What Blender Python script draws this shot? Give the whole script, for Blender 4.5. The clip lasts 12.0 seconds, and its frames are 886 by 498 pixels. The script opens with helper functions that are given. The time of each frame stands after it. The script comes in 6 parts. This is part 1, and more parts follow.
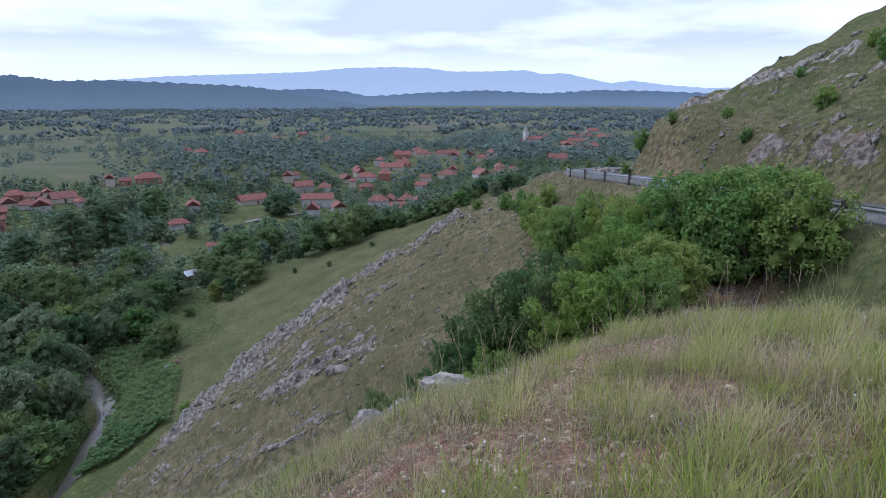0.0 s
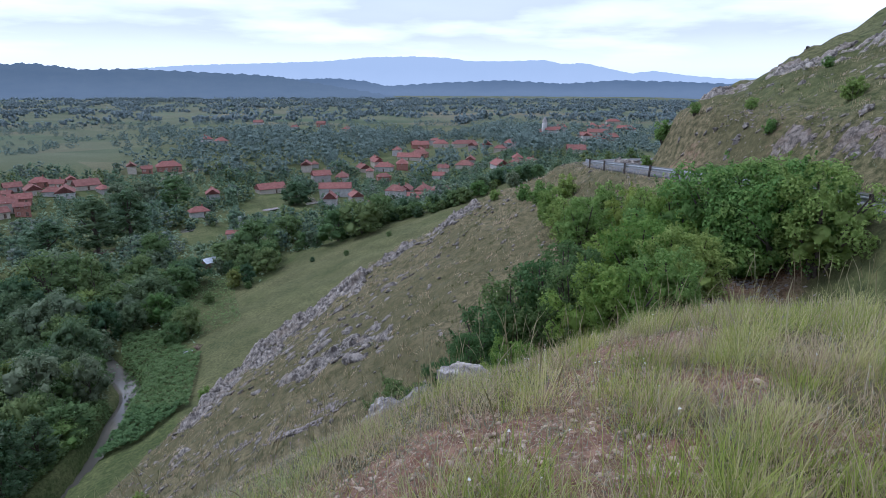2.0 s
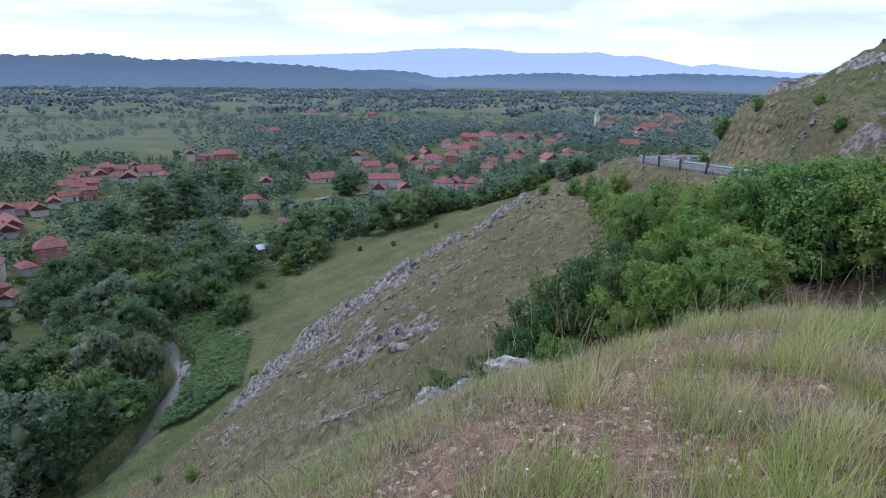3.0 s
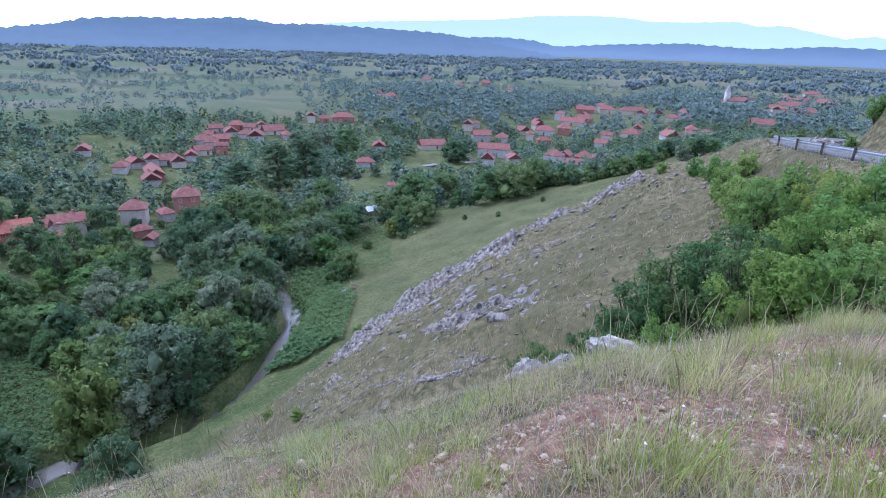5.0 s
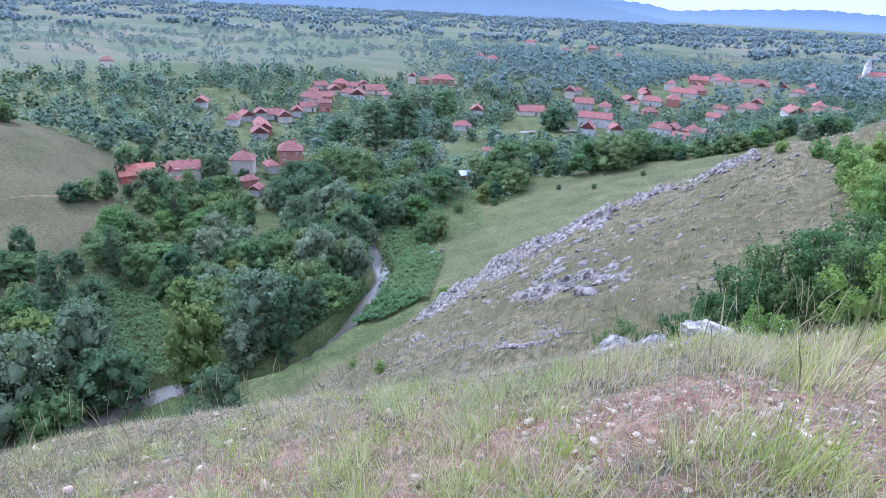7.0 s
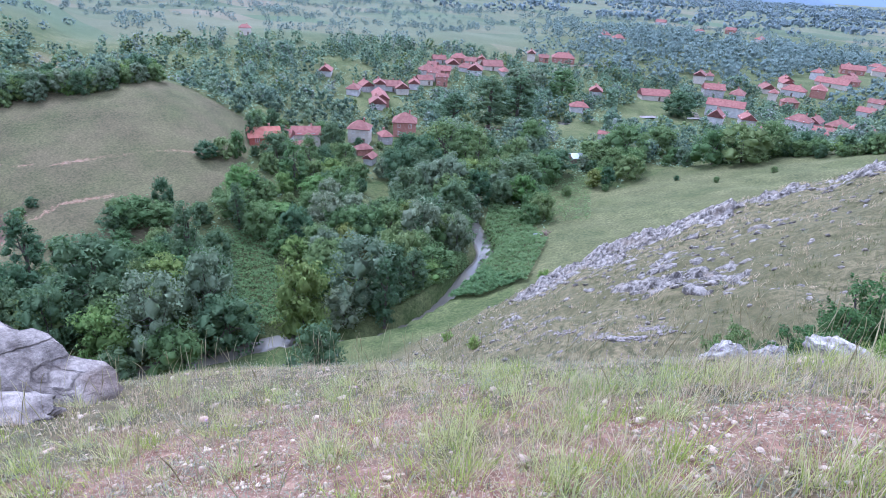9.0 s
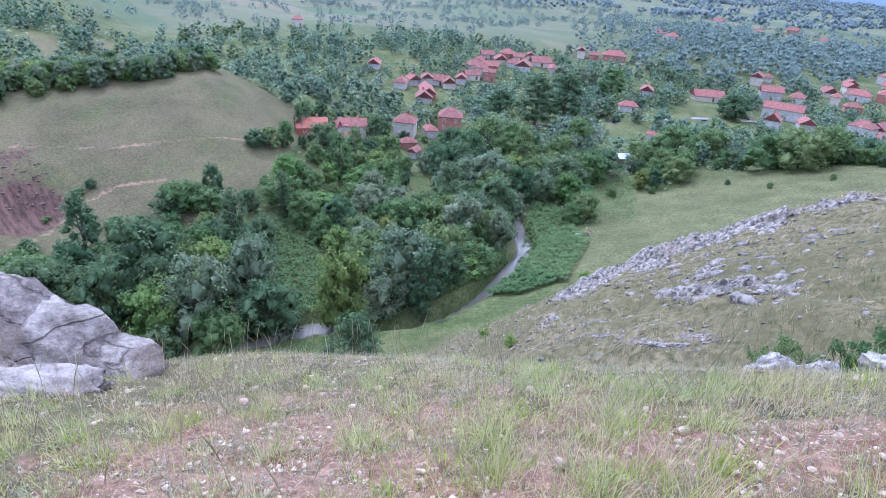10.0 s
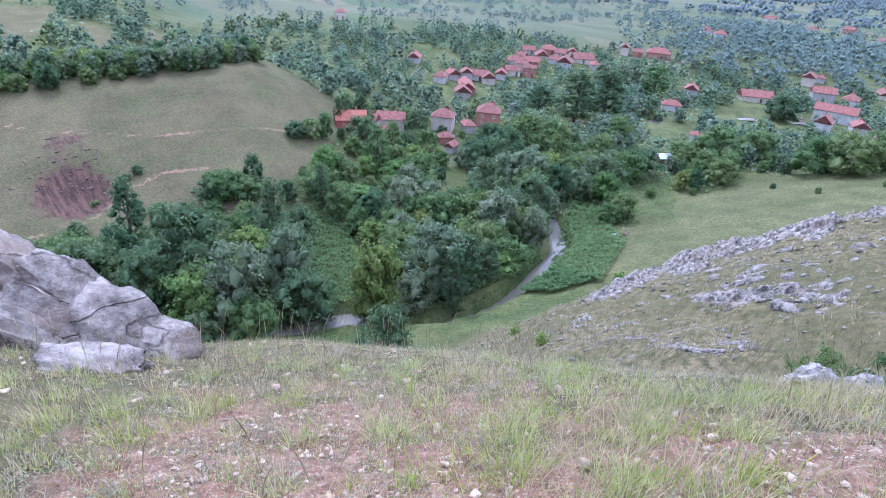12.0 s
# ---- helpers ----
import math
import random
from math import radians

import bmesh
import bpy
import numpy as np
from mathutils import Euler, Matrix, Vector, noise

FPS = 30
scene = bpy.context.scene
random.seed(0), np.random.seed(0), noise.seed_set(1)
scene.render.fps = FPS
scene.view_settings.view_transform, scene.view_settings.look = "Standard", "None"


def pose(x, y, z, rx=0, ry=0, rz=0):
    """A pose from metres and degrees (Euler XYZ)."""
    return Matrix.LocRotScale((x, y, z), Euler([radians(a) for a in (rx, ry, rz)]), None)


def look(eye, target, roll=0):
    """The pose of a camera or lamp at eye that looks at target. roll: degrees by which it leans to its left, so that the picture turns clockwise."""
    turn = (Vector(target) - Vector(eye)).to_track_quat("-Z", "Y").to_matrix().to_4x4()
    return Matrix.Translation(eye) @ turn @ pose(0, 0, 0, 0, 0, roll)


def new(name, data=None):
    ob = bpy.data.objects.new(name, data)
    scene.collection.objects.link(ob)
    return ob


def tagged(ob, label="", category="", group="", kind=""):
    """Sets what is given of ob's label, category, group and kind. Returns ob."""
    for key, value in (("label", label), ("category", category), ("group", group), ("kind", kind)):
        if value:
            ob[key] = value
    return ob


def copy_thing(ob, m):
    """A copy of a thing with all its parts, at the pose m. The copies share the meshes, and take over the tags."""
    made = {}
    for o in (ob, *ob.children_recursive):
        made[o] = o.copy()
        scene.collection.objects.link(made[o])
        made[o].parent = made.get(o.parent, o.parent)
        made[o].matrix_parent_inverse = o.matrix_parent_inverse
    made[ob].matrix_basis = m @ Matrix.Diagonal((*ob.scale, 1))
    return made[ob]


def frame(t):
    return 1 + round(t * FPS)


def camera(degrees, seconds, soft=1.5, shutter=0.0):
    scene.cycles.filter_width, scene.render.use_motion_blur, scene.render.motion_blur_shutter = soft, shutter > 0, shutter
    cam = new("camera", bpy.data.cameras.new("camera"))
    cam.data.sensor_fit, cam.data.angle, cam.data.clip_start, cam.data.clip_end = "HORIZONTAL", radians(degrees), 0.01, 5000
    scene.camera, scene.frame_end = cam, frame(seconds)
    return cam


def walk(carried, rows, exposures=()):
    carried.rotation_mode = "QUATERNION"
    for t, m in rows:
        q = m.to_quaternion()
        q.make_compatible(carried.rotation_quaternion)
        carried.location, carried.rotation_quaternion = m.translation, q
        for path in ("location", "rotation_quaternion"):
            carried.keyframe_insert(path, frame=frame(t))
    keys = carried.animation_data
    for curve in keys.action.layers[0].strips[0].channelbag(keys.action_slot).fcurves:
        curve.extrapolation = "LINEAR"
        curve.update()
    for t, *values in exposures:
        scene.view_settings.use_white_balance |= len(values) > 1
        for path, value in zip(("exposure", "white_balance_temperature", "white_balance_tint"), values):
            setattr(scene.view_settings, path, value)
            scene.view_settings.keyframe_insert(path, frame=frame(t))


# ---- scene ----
# ---- camera: the eye at the start is the origin, y runs down the valley ----
cam = camera(74.35, 12.0, 0.4)
PATH = [
    (0.0, pose(0.000, 0.000, 0.000, 75.700, 0.000, -0.000)),
    (0.5, pose(0.010, 0.041, -0.021, 75.618, -0.036, 0.165)),
    (1.0, pose(0.012, 0.066, -0.037, 75.440, -0.073, 0.419)),
    (1.5, pose(-0.007, 0.062, -0.041, 75.138, -0.088, 0.788)),
    (2.0, pose(-0.053, 0.034, -0.031, 74.770, -0.205, 1.728)),
    (2.5, pose(-0.101, -0.005, -0.012, 74.404, -0.378, 3.588)),
    (3.0, pose(-0.136, -0.030, -0.015, 74.000, -0.640, 6.543)),
    (5.0, pose(-0.257, -0.116, -0.040, 70.909, -1.729, 17.418)),
    (5.5, pose(-0.282, -0.138, -0.035, 69.947, -2.028, 19.795)),
    (6.0, pose(-0.300, -0.122, -0.060, 68.953, -2.231, 22.320)),
    (6.5, pose(-0.318, -0.097, -0.094, 68.044, -2.475, 24.663)),
    (8.5, pose(-0.410, -0.258, -0.009, 65.085, -3.071, 35.323)),
    (9.0, pose(-0.445, -0.251, -0.032, 64.494, -3.390, 38.299)),
    (9.5, pose(-0.473, -0.243, -0.052, 64.099, -3.679, 40.773)),
    (10.0, pose(-0.481, -0.243, -0.054, 63.740, -3.921, 42.906)),
    (10.5, pose(-0.485, -0.243, -0.057, 63.494, -4.064, 44.421)),
    (11.0, pose(-0.473, -0.244, -0.048, 63.272, -4.161, 45.526)),
    (11.5, pose(-0.463, -0.247, -0.046, 63.125, -4.178, 46.223)),
    (12.0, pose(-0.457, -0.251, -0.038, 62.993, -4.183, 46.748)),
]
EXPOSURES = [(0.0, 0.24, 5220, 12), (3.0, 0.42, 5100, 13), (5.5, 1.14, 4730, 18), (6.5, 1.40, 4730, 18), (9.0, 1.56, 4780, 19), (12.0, 1.54, 4830, 19)]
walk(cam, PATH, EXPOSURES)
# ---- sky, sun ----
def link(nt, a, b):
    nt.links.new(a, b)


def node(nt, kind, **values):
    n = nt.nodes.new(kind)
    for k, v in values.items():
        if k in n.inputs:
            n.inputs[k].default_value = v
    return n


def ramp(nt, fac, stops):
    n = nt.nodes.new("ShaderNodeValToRGB")
    e = n.color_ramp.elements
    while len(e) < len(stops):
        e.new(0.5)
    for el, (p, c) in zip(e, stops):
        el.position = p
        el.color = (*c, 1) if len(c) == 3 else c
    link(nt, fac, n.inputs[0])
    return n.outputs[0]


def mix(nt, fac, a, b, mode="MIX"):
    n = nt.nodes.new("ShaderNodeMix")
    n.data_type, n.blend_type = "RGBA", mode
    for i, v in ((0, fac), (6, a), (7, b)):
        if isinstance(v, (int, float)):
            n.inputs[i].default_value = v
        elif isinstance(v, tuple):
            n.inputs[i].default_value = (*v, 1)
        else:
            link(nt, v, n.inputs[i])
    return n.outputs[2]


def maths(nt, op, a, b=0.0, c=None):
    n = nt.nodes.new("ShaderNodeMath")
    n.operation = op
    for i, v in enumerate((a, b) if c is None else (a, b, c)):
        if isinstance(v, (int, float)):
            n.inputs[i].default_value = v
        else:
            link(nt, v, n.inputs[i])
    return n.outputs[0]


def noise_fac(nt, vec, scale, detail=4.0, rough=0.55):
    n = node(nt, "ShaderNodeTexNoise", Scale=scale, Detail=detail, Roughness=rough)
    link(nt, vec, n.inputs["Vector"])
    return n.outputs[0]


SUN_UP, SUN_ROUND = radians(52), radians(-70)
world = bpy.data.worlds.new("sky")
scene.world = world
world.use_nodes = True
nt = world.node_tree
sky = nt.nodes.new("ShaderNodeTexSky")
sky.sky_type, sky.sun_disc = "NISHITA", False
sky.sun_elevation, sky.sun_rotation = SUN_UP, SUN_ROUND
sky_light = mix(nt, 1.0, sky.outputs[0], (0.1, 0.1, 0.1), "MULTIPLY")
where = nt.nodes.new("ShaderNodeTexCoord").outputs["Generated"]
parts_of = nt.nodes.new("ShaderNodeSeparateXYZ")
link(nt, where, parts_of.inputs[0])
lift = maths(nt, "ADD", maths(nt, "MAXIMUM", parts_of.outputs[2], 0.0), 0.10)
flat = nt.nodes.new("ShaderNodeCombineXYZ")
link(nt, maths(nt, "DIVIDE", parts_of.outputs[0], lift), flat.inputs[0])
link(nt, maths(nt, "DIVIDE", parts_of.outputs[1], lift), flat.inputs[1])
clouds = noise_fac(nt, flat.outputs[0], 0.42, 7.0, 0.50)
cloud_colour = ramp(nt, clouds, [(0.33, (0.92, 0.90, 0.91)), (0.42, (0.77, 0.76, 0.81)), (0.50, (0.56, 0.555, 0.63)), (0.64, (0.60, 0.595, 0.665))])
glow = ramp(nt, parts_of.outputs[2], [(0.0, (0.66, 0.69, 0.76)), (0.05, (0.80, 0.79, 0.82)), (0.12, (0.88, 0.86, 0.88))])
overcast = mix(nt, ramp(nt, parts_of.outputs[2], [(0.035, (0, 0, 0)), (0.085, (1, 1, 1))]), glow, cloud_colour)
back = nt.nodes["Background"]
link(nt, mix(nt, 0.9, sky_light, overcast), back.inputs[0])
back.inputs[1].default_value = 1.2

sun_data = bpy.data.lights.new("sun", "SUN")
sun_data.energy, sun_data.angle, sun_data.color = 1.4, radians(14), (1.0, 0.95, 0.88)
sun = new("sun", sun_data)
sun.matrix_world = look((0, 0, 0), (-math.sin(SUN_ROUND) * math.cos(SUN_UP), -math.cos(SUN_ROUND) * math.cos(SUN_UP), -math.sin(SUN_UP)))
# ---- the lie of the land ----
def smooth(a, b, v):
    t = np.clip((np.asarray(v, float) - a) / (b - a), 0, 1)
    return t * t * (3 - 2 * t)


def line_distance(x, y, pts):
    """Distance to a polyline, and how far along it (0..n-1) the nearest place lies."""
    best, along = np.full(np.shape(x), 1e9), np.zeros(np.shape(x))
    for i, ((ax, ay), (bx, by)) in enumerate(zip(pts[:-1], pts[1:])):
        dx, dy = bx - ax, by - ay
        t = np.clip(((x - ax) * dx + (y - ay) * dy) / (dx * dx + dy * dy), 0, 1)
        d = np.hypot(x - ax - t * dx, y - ay - t * dy)
        near = d < best
        best, along = np.where(near, d, best), np.where(near, i + t, along)
    return best, along


def rounded(pts, n=6):
    """A polyline turned into a smooth one."""
    p = np.array([pts[0]] + list(pts) + [pts[-1]], float)
    out = []
    for i in range(1, len(p) - 2):
        for k in range(n):
            t = k / n
            out.append(0.5 * (2 * p[i] + (p[i + 1] - p[i - 1]) * t + (2 * p[i - 1] - 5 * p[i] + 4 * p[i + 1] - p[i + 2]) * t * t
                              + (3 * p[i] - p[i - 1] - 3 * p[i + 1] + p[i + 2]) * t ** 3))
    return np.array(out + [p[-2]])


def wobble(x, y, size, seed=0.0):
    """Cheap smooth noise, about -1 to 1, with waves of the given size."""
    u, v = np.asarray(x) * (6.283 / size), np.asarray(y) * (6.283 / size)
    return (np.sin(u + 1.3 * np.sin(0.7 * v + seed) + seed) * np.cos(v - 1.1 * np.sin(0.6 * u - seed * 2))
            + 0.6 * np.sin(1.9 * u - 1.3 * v + 2 * seed) * np.cos(1.1 * u + 2.1 * v + 3 * seed)) / 1.5


RIVER = rounded([(-125, -40), (-102, 0), (-86, 20), (-79, 36), (-75, 44), (-73, 51), (-66, 56), (-60, 63), (-58.5, 74), (-60, 84), (-63, 94), (-67, 106), (-84, 122), (-108, 148), (-122, 190), (-122, 240), (-95, 300), (-20, 360), (60, 420)], 4)
WATER = -60.0
ROAD = rounded([(25, -90), (21.5, -40), (20.6, 0), (19.8, 22), (17.6, 40), (15.2, 55), (16.2, 64), (23, 72), (40, 78), (70, 80)], 4)
ROAD_Z = np.interp(np.arange(len(ROAD)), [0, 12, 20, 36], [-2.0, -4.7, -7.0, -9.5])
SLOPE_X = [-400, -80, -58, -51, -42, -28, -20, -10, -4, 0, 12, 17.6, 20, 28, 37.5, 60, 110, 220, 500]
SLOPE_Z = [-61, -61, -60, -55, -46.8, -33, -26, -18.7, -15.6, -13, -7.4, -6.4, -2.6, 0.4, 5.6, 18, 48, 85, 110]


def slope(x):
    return sum(np.interp(x + d, SLOPE_X, SLOPE_Z) for d in (-2.5, -1.2, 0, 1.2, 2.5)) / 5


def height(x, y, open_flank=False):
    x, y = np.asarray(x, float), np.asarray(y, float)
    r = np.hypot(x, y)
    # the flank that falls to the river, turning away past the spur
    turn = np.interp(x, [-28, -19, -11, -3, 12], [57, 60, 62, 65, 63])
    past = np.maximum(0, y - turn)
    lane = np.interp(y, ROAD[:, 1], ROAD[:, 0]) - 15.4
    flank = slope(x - 1.0 * past - np.where(y < 64, lane, 0.8) * smooth(8, 15, x))
    flank = flank + 0.5 * wobble(x, y, 13, 1) * smooth(14, 26, r) + 0.22 * wobble(x, y, 4.3, 2) * smooth(6, 20, r)
    # the knoll of the lookout
    amp = 11.4 - 0.50 * np.clip(x, 0, 14) - 0.45 * np.clip(x - 14, 0, 40) + 0.05 * np.clip(-x, 0, 9) * (1 - smooth(2, 8, y)) + 0.13 * np.clip(-x, 0, 10) * (1 - smooth(-1.0, 2.5, y)) + 0.05 * np.clip(-x, 0, 6)
    knoll = np.maximum(amp, 0) * (1 - smooth(0, 25, y - 0.4 - 1.5 * smooth(0, 4, x))) * (1 - smooth(25, 75, -x))
    flank = flank + knoll
    # the meadow under it, the valley floor and the far plain
    meadow = -37 + 0.33 * np.clip(x, -120, 30) + 0.5 * wobble(x, y, 45, 3) - 14 * smooth(190, 330, y)
    d, _ = line_distance(x, y, RIVER)
    floor = -59.2 + 9.2 * smooth(10, 130, d) + 2.0 * smooth(150, 400, r) * wobble(x, y, 190, 4) + 0.004 * np.maximum(0, r - 700)
    # the bare hill over the far bank: out along its own axis, and across it
    out, across = -0.914 * x + 0.407 * y, 0.407 * x + 0.914 * y
    crest = 11 * smooth(105, 215, out) * (1 - 1.3 * smooth(216, 262, out) * smooth(-60, -10, across)) * (1 - smooth(12, 62, across)) + 6 * smooth(240, 420, out)
    floor = floor + crest + np.interp(across, [-25, -8, 7, 17, 26, 36], [0, 2.2, 5.0, 2.6, 1.0, 0]) * smooth(150, 198, out) * (1 - smooth(203, 245, out))
    # the hollow that the water has cut into it
    floor = floor - 3.0 * np.exp(-(((x + 143) / 8) ** 2 + ((y - 27) / 6) ** 2)) + 1.2 * np.exp(-(((x + 158) / 7) ** 2 + ((y - 33) / 8) ** 2))
    if open_flank:
        return flank - np.maximum(meadow, floor)
    k = 2.5
    z = np.maximum(flank, meadow)
    z = z + k * np.exp(-np.abs(flank - meadow) / k) * 0.3
    m = np.maximum(z, floor) + k * np.exp(-np.abs(z - floor) / k) * 0.3
    # the river's bed
    m = m + (WATER - 1.0 - m) * (1 - smooth(1.5, 3.3, d))
    # the road's bench, cut into the flank
    d, a = line_distance(x, y, ROAD)
    zr = np.interp(a, np.arange(len(ROAD)), ROAD_Z)
    m = m + (zr - 0.06 - m) * (1 - smooth(3.4, 6.5, d))
    return m
# ---- materials ----
def material(name):
    m = bpy.data.materials.new(name)
    m.use_nodes = True
    nt = m.node_tree
    b = nt.nodes["Principled BSDF"]
    b.inputs["Specular IOR Level"].default_value = 0.25
    return m, nt, b


def position(nt):
    return nt.nodes.new("ShaderNodeNewGeometry").outputs["Position"]


def bumped(nt, b, height_out, strength, distance):
    n = node(nt, "ShaderNodeBump", Strength=strength, Distance=distance)
    link(nt, height_out, n.inputs["Height"])
    link(nt, n.outputs[0], b.inputs["Normal"])


def leaf_material(name, dark, light, spread=0.25, through_light=0.35):
    """Foliage: colour varies from leaf to leaf, from plant to plant, and lets some light through."""
    m, nt, b = material(name)
    geo = nt.nodes.new("ShaderNodeNewGeometry")
    info = nt.nodes.new("ShaderNodeObjectInfo")
    one = mix(nt, geo.outputs["Random Per Island"], dark, light)
    hue = nt.nodes.new("ShaderNodeHueSaturation")
    link(nt, one, hue.inputs["Color"])
    link(nt, maths(nt, "MULTIPLY_ADD", info.outputs["Random"], spread, 1.0 - spread / 2), hue.inputs["Value"])
    link(nt, maths(nt, "MULTIPLY_ADD", info.outputs["Random"], -0.05, 0.525), hue.inputs["Hue"])
    b.inputs["Roughness"].default_value = 0.75
    link(nt, hue.outputs[0], b.inputs["Base Color"])
    t = nt.nodes.new("ShaderNodeBsdfTranslucent")
    link(nt, hue.outputs[0], t.inputs[0])
    s = nt.nodes.new("ShaderNodeMixShader")
    s.inputs[0].default_value = through_light
    link(nt, b.outputs[0], s.inputs[1])
    link(nt, t.outputs[0], s.inputs[2])
    link(nt, s.outputs[0], nt.nodes["Material Output"].inputs[0])
    return m


def plain(name, a, c, scale=2.0, rough=0.85, bump=0.0, detail=5.0, lo=0.35, hi=0.65):
    """Two tones blended by noise, with a fine grain over them."""
    m, nt, b = material(name)
    p = position(nt)
    f = ramp(nt, noise_fac(nt, p, scale, detail), [(lo, (0, 0, 0)), (hi, (1, 1, 1))])
    col = mix(nt, f, a, c)
    g = noise_fac(nt, p, scale * 9, 3)
    col = mix(nt, 0.5, col, ramp(nt, g, [(0.3, (0.55, 0.55, 0.55)), (0.7, (1.0, 1.0, 1.0))]), "MULTIPLY")
    link(nt, col, b.inputs["Base Color"])
    b.inputs["Roughness"].default_value = rough
    if bump:
        bumped(nt, b, g, 0.6, bump)
    return m


def ground_material():
    """Turf, bare earth, lush grass and farmed plots; the masks come with the mesh."""
    m, nt, b = material("turf")
    p = position(nt)
    mask = nt.nodes.new("ShaderNodeAttribute")
    mask.attribute_name = "cover"
    rgb = nt.nodes.new("ShaderNodeSeparateColor")
    link(nt, mask.outputs["Color"], rgb.inputs[0])
    # dry hill turf
    big, mid, fine = noise_fac(nt, p, 0.09, 5), noise_fac(nt, p, 1.9, 8, 0.72), noise_fac(nt, p, 14.0, 4, 0.7)
    turf = mix(nt, ramp(nt, mid, [(0.39, (0, 0, 0)), (0.62, (1, 1, 1))]), (0.078, 0.080, 0.038), (0.275, 0.228, 0.130))
    green = maths(nt, "MULTIPLY", ramp(nt, big, [(0.42, (0, 0, 0)), (0.62, (0.7, 0.7, 0.7))]), maths(nt, "SUBTRACT", 1.0, mask.outputs["Alpha"]))
    turf = mix(nt, green, turf, (0.118, 0.112, 0.053))
    turf = mix(nt, 0.6, turf, ramp(nt, noise_fac(nt, p, 5.5, 5, 0.75), [(0.30, (0.55, 0.55, 0.52)), (0.68, (1.2, 1.16, 1.1))]), "MULTIPLY")
    broad = noise_fac(nt, p, 0.055, 7, 0.65)
    swept = mix(nt, ramp(nt, broad, [(0.36, (0, 0, 0)), (0.62, (1, 1, 1))]), (0.058, 0.053, 0.029), (0.140, 0.116, 0.066))
    turf = mix(nt, maths(nt, "MULTIPLY", mask.outputs["Alpha"], 0.65), turf, swept)
    # bare earth with pale grit
    earth = mix(nt, ramp(nt, mid, [(0.35, (0, 0, 0)), (0.65, (1, 1, 1))]), (0.300, 0.158, 0.104), (0.395, 0.268, 0.182))
    grit = node(nt, "ShaderNodeTexVoronoi", Scale=34.0)
    link(nt, p, grit.inputs["Vector"])
    earth = mix(nt, ramp(nt, grit.outputs["Distance"], [(0.20, (0.8, 0.8, 0.8)), (0.34, (0, 0, 0))]), earth, (0.52, 0.45, 0.37))
    clod = noise_fac(nt, p, 9.0, 6, 0.75)
    earth = mix(nt, 0.8, earth, ramp(nt, clod, [(0.36, (0.35, 0.32, 0.30)), (0.60, (1.1, 1.1, 1.1))]), "MULTIPLY")
    spots = maths(nt, "ADD", rgb.outputs[0], maths(nt, "MULTIPLY_ADD", noise_fac(nt, p, 1.1, 6, 0.7), 0.9, -0.45))
    col = mix(nt, ramp(nt, spots, [(0.38, (0, 0, 0)), (0.58, (1, 1, 1))]), turf, earth)
    # lush grass
    lush = mix(nt, ramp(nt, noise_fac(nt, p, 0.10, 9, 0.72), [(0.38, (0, 0, 0)), (0.62, (1, 1, 1))]), (0.066, 0.096, 0.031), (0.165, 0.178, 0.076))
    lush = mix(nt, 0.8, lush, ramp(nt, mid, [(0.38, (0.42, 0.48, 0.42)), (0.64, (1.3, 1.25, 1.15))]), "MULTIPLY")
    col = mix(nt, rgb.outputs[1], col, lush)
    # farmed plots
    v = node(nt, "ShaderNodeTexVoronoi", Scale=0.012, Randomness=0.9)
    flatten = nt.nodes.new("ShaderNodeMapping")
    flatten.inputs["Scale"].default_value = (0.8, 1.9, 0.0)
    flatten.inputs["Rotation"].default_value = (0, 0, 0.5)
    link(nt, p, flatten.inputs[0])
    link(nt, flatten.outputs[0], v.inputs["Vector"])
    cell = nt.nodes.new("ShaderNodeSeparateColor")
    link(nt, v.outputs["Color"], cell.inputs[0])
    plots = ramp(nt, cell.outputs[0], [(0.0, (0.095, 0.125, 0.070)), (0.3, (0.135, 0.152, 0.088)), (0.5, (0.165, 0.165, 0.100)), (0.7, (0.105, 0.145, 0.078)), (0.85, (0.200, 0.178, 0.118)), (1.0, (0.145, 0.165, 0.095))])
    plots = mix(nt, 0.5, plots, ramp(nt, noise_fac(nt, p, 0.03, 6), [(0.3, (0.55, 0.6, 0.55)), (0.7, (1, 1, 1))]), "MULTIPLY")
    col = mix(nt, rgb.outputs[2], col, plots)
    # raw red bank
    raw = nt.nodes.new("ShaderNodeAttribute")
    raw.attribute_name = "bank"
    streak = nt.nodes.new("ShaderNodeMapping")
    streak.inputs["Scale"].default_value = (0.25, 1.3, 0.35)
    link(nt, p, streak.inputs[0])
    gully = noise_fac(nt, streak.outputs[0], 0.8, 8, 0.7)
    red = mix(nt, ramp(nt, gully, [(0.36, (0, 0, 0)), (0.62, (1, 1, 1))]), (0.045, 0.031, 0.026), (0.150, 0.088, 0.066))
    amount = maths(nt, "ADD", raw.outputs["Fac"], maths(nt, "MULTIPLY_ADD", noise_fac(nt, p, 0.35, 7, 0.7), 1.2, -0.6))
    col = mix(nt, ramp(nt, amount, [(0.35, (0, 0, 0)), (0.6, (1, 1, 1))]), col, red)
    col = mix(nt, 0.7, col, ramp(nt, fine, [(0.25, (0.45, 0.45, 0.45)), (0.7, (1.1, 1.1, 1.1))]), "MULTIPLY")
    link(nt, col, b.inputs["Base Color"])
    b.inputs["Roughness"].default_value = 0.95
    b.inputs["Specular IOR Level"].default_value = 0.1
    bumped(nt, b, maths(nt, "ADD", fine, maths(nt, "MULTIPLY", clod, 1.5)), 0.9, 0.05)
    return m


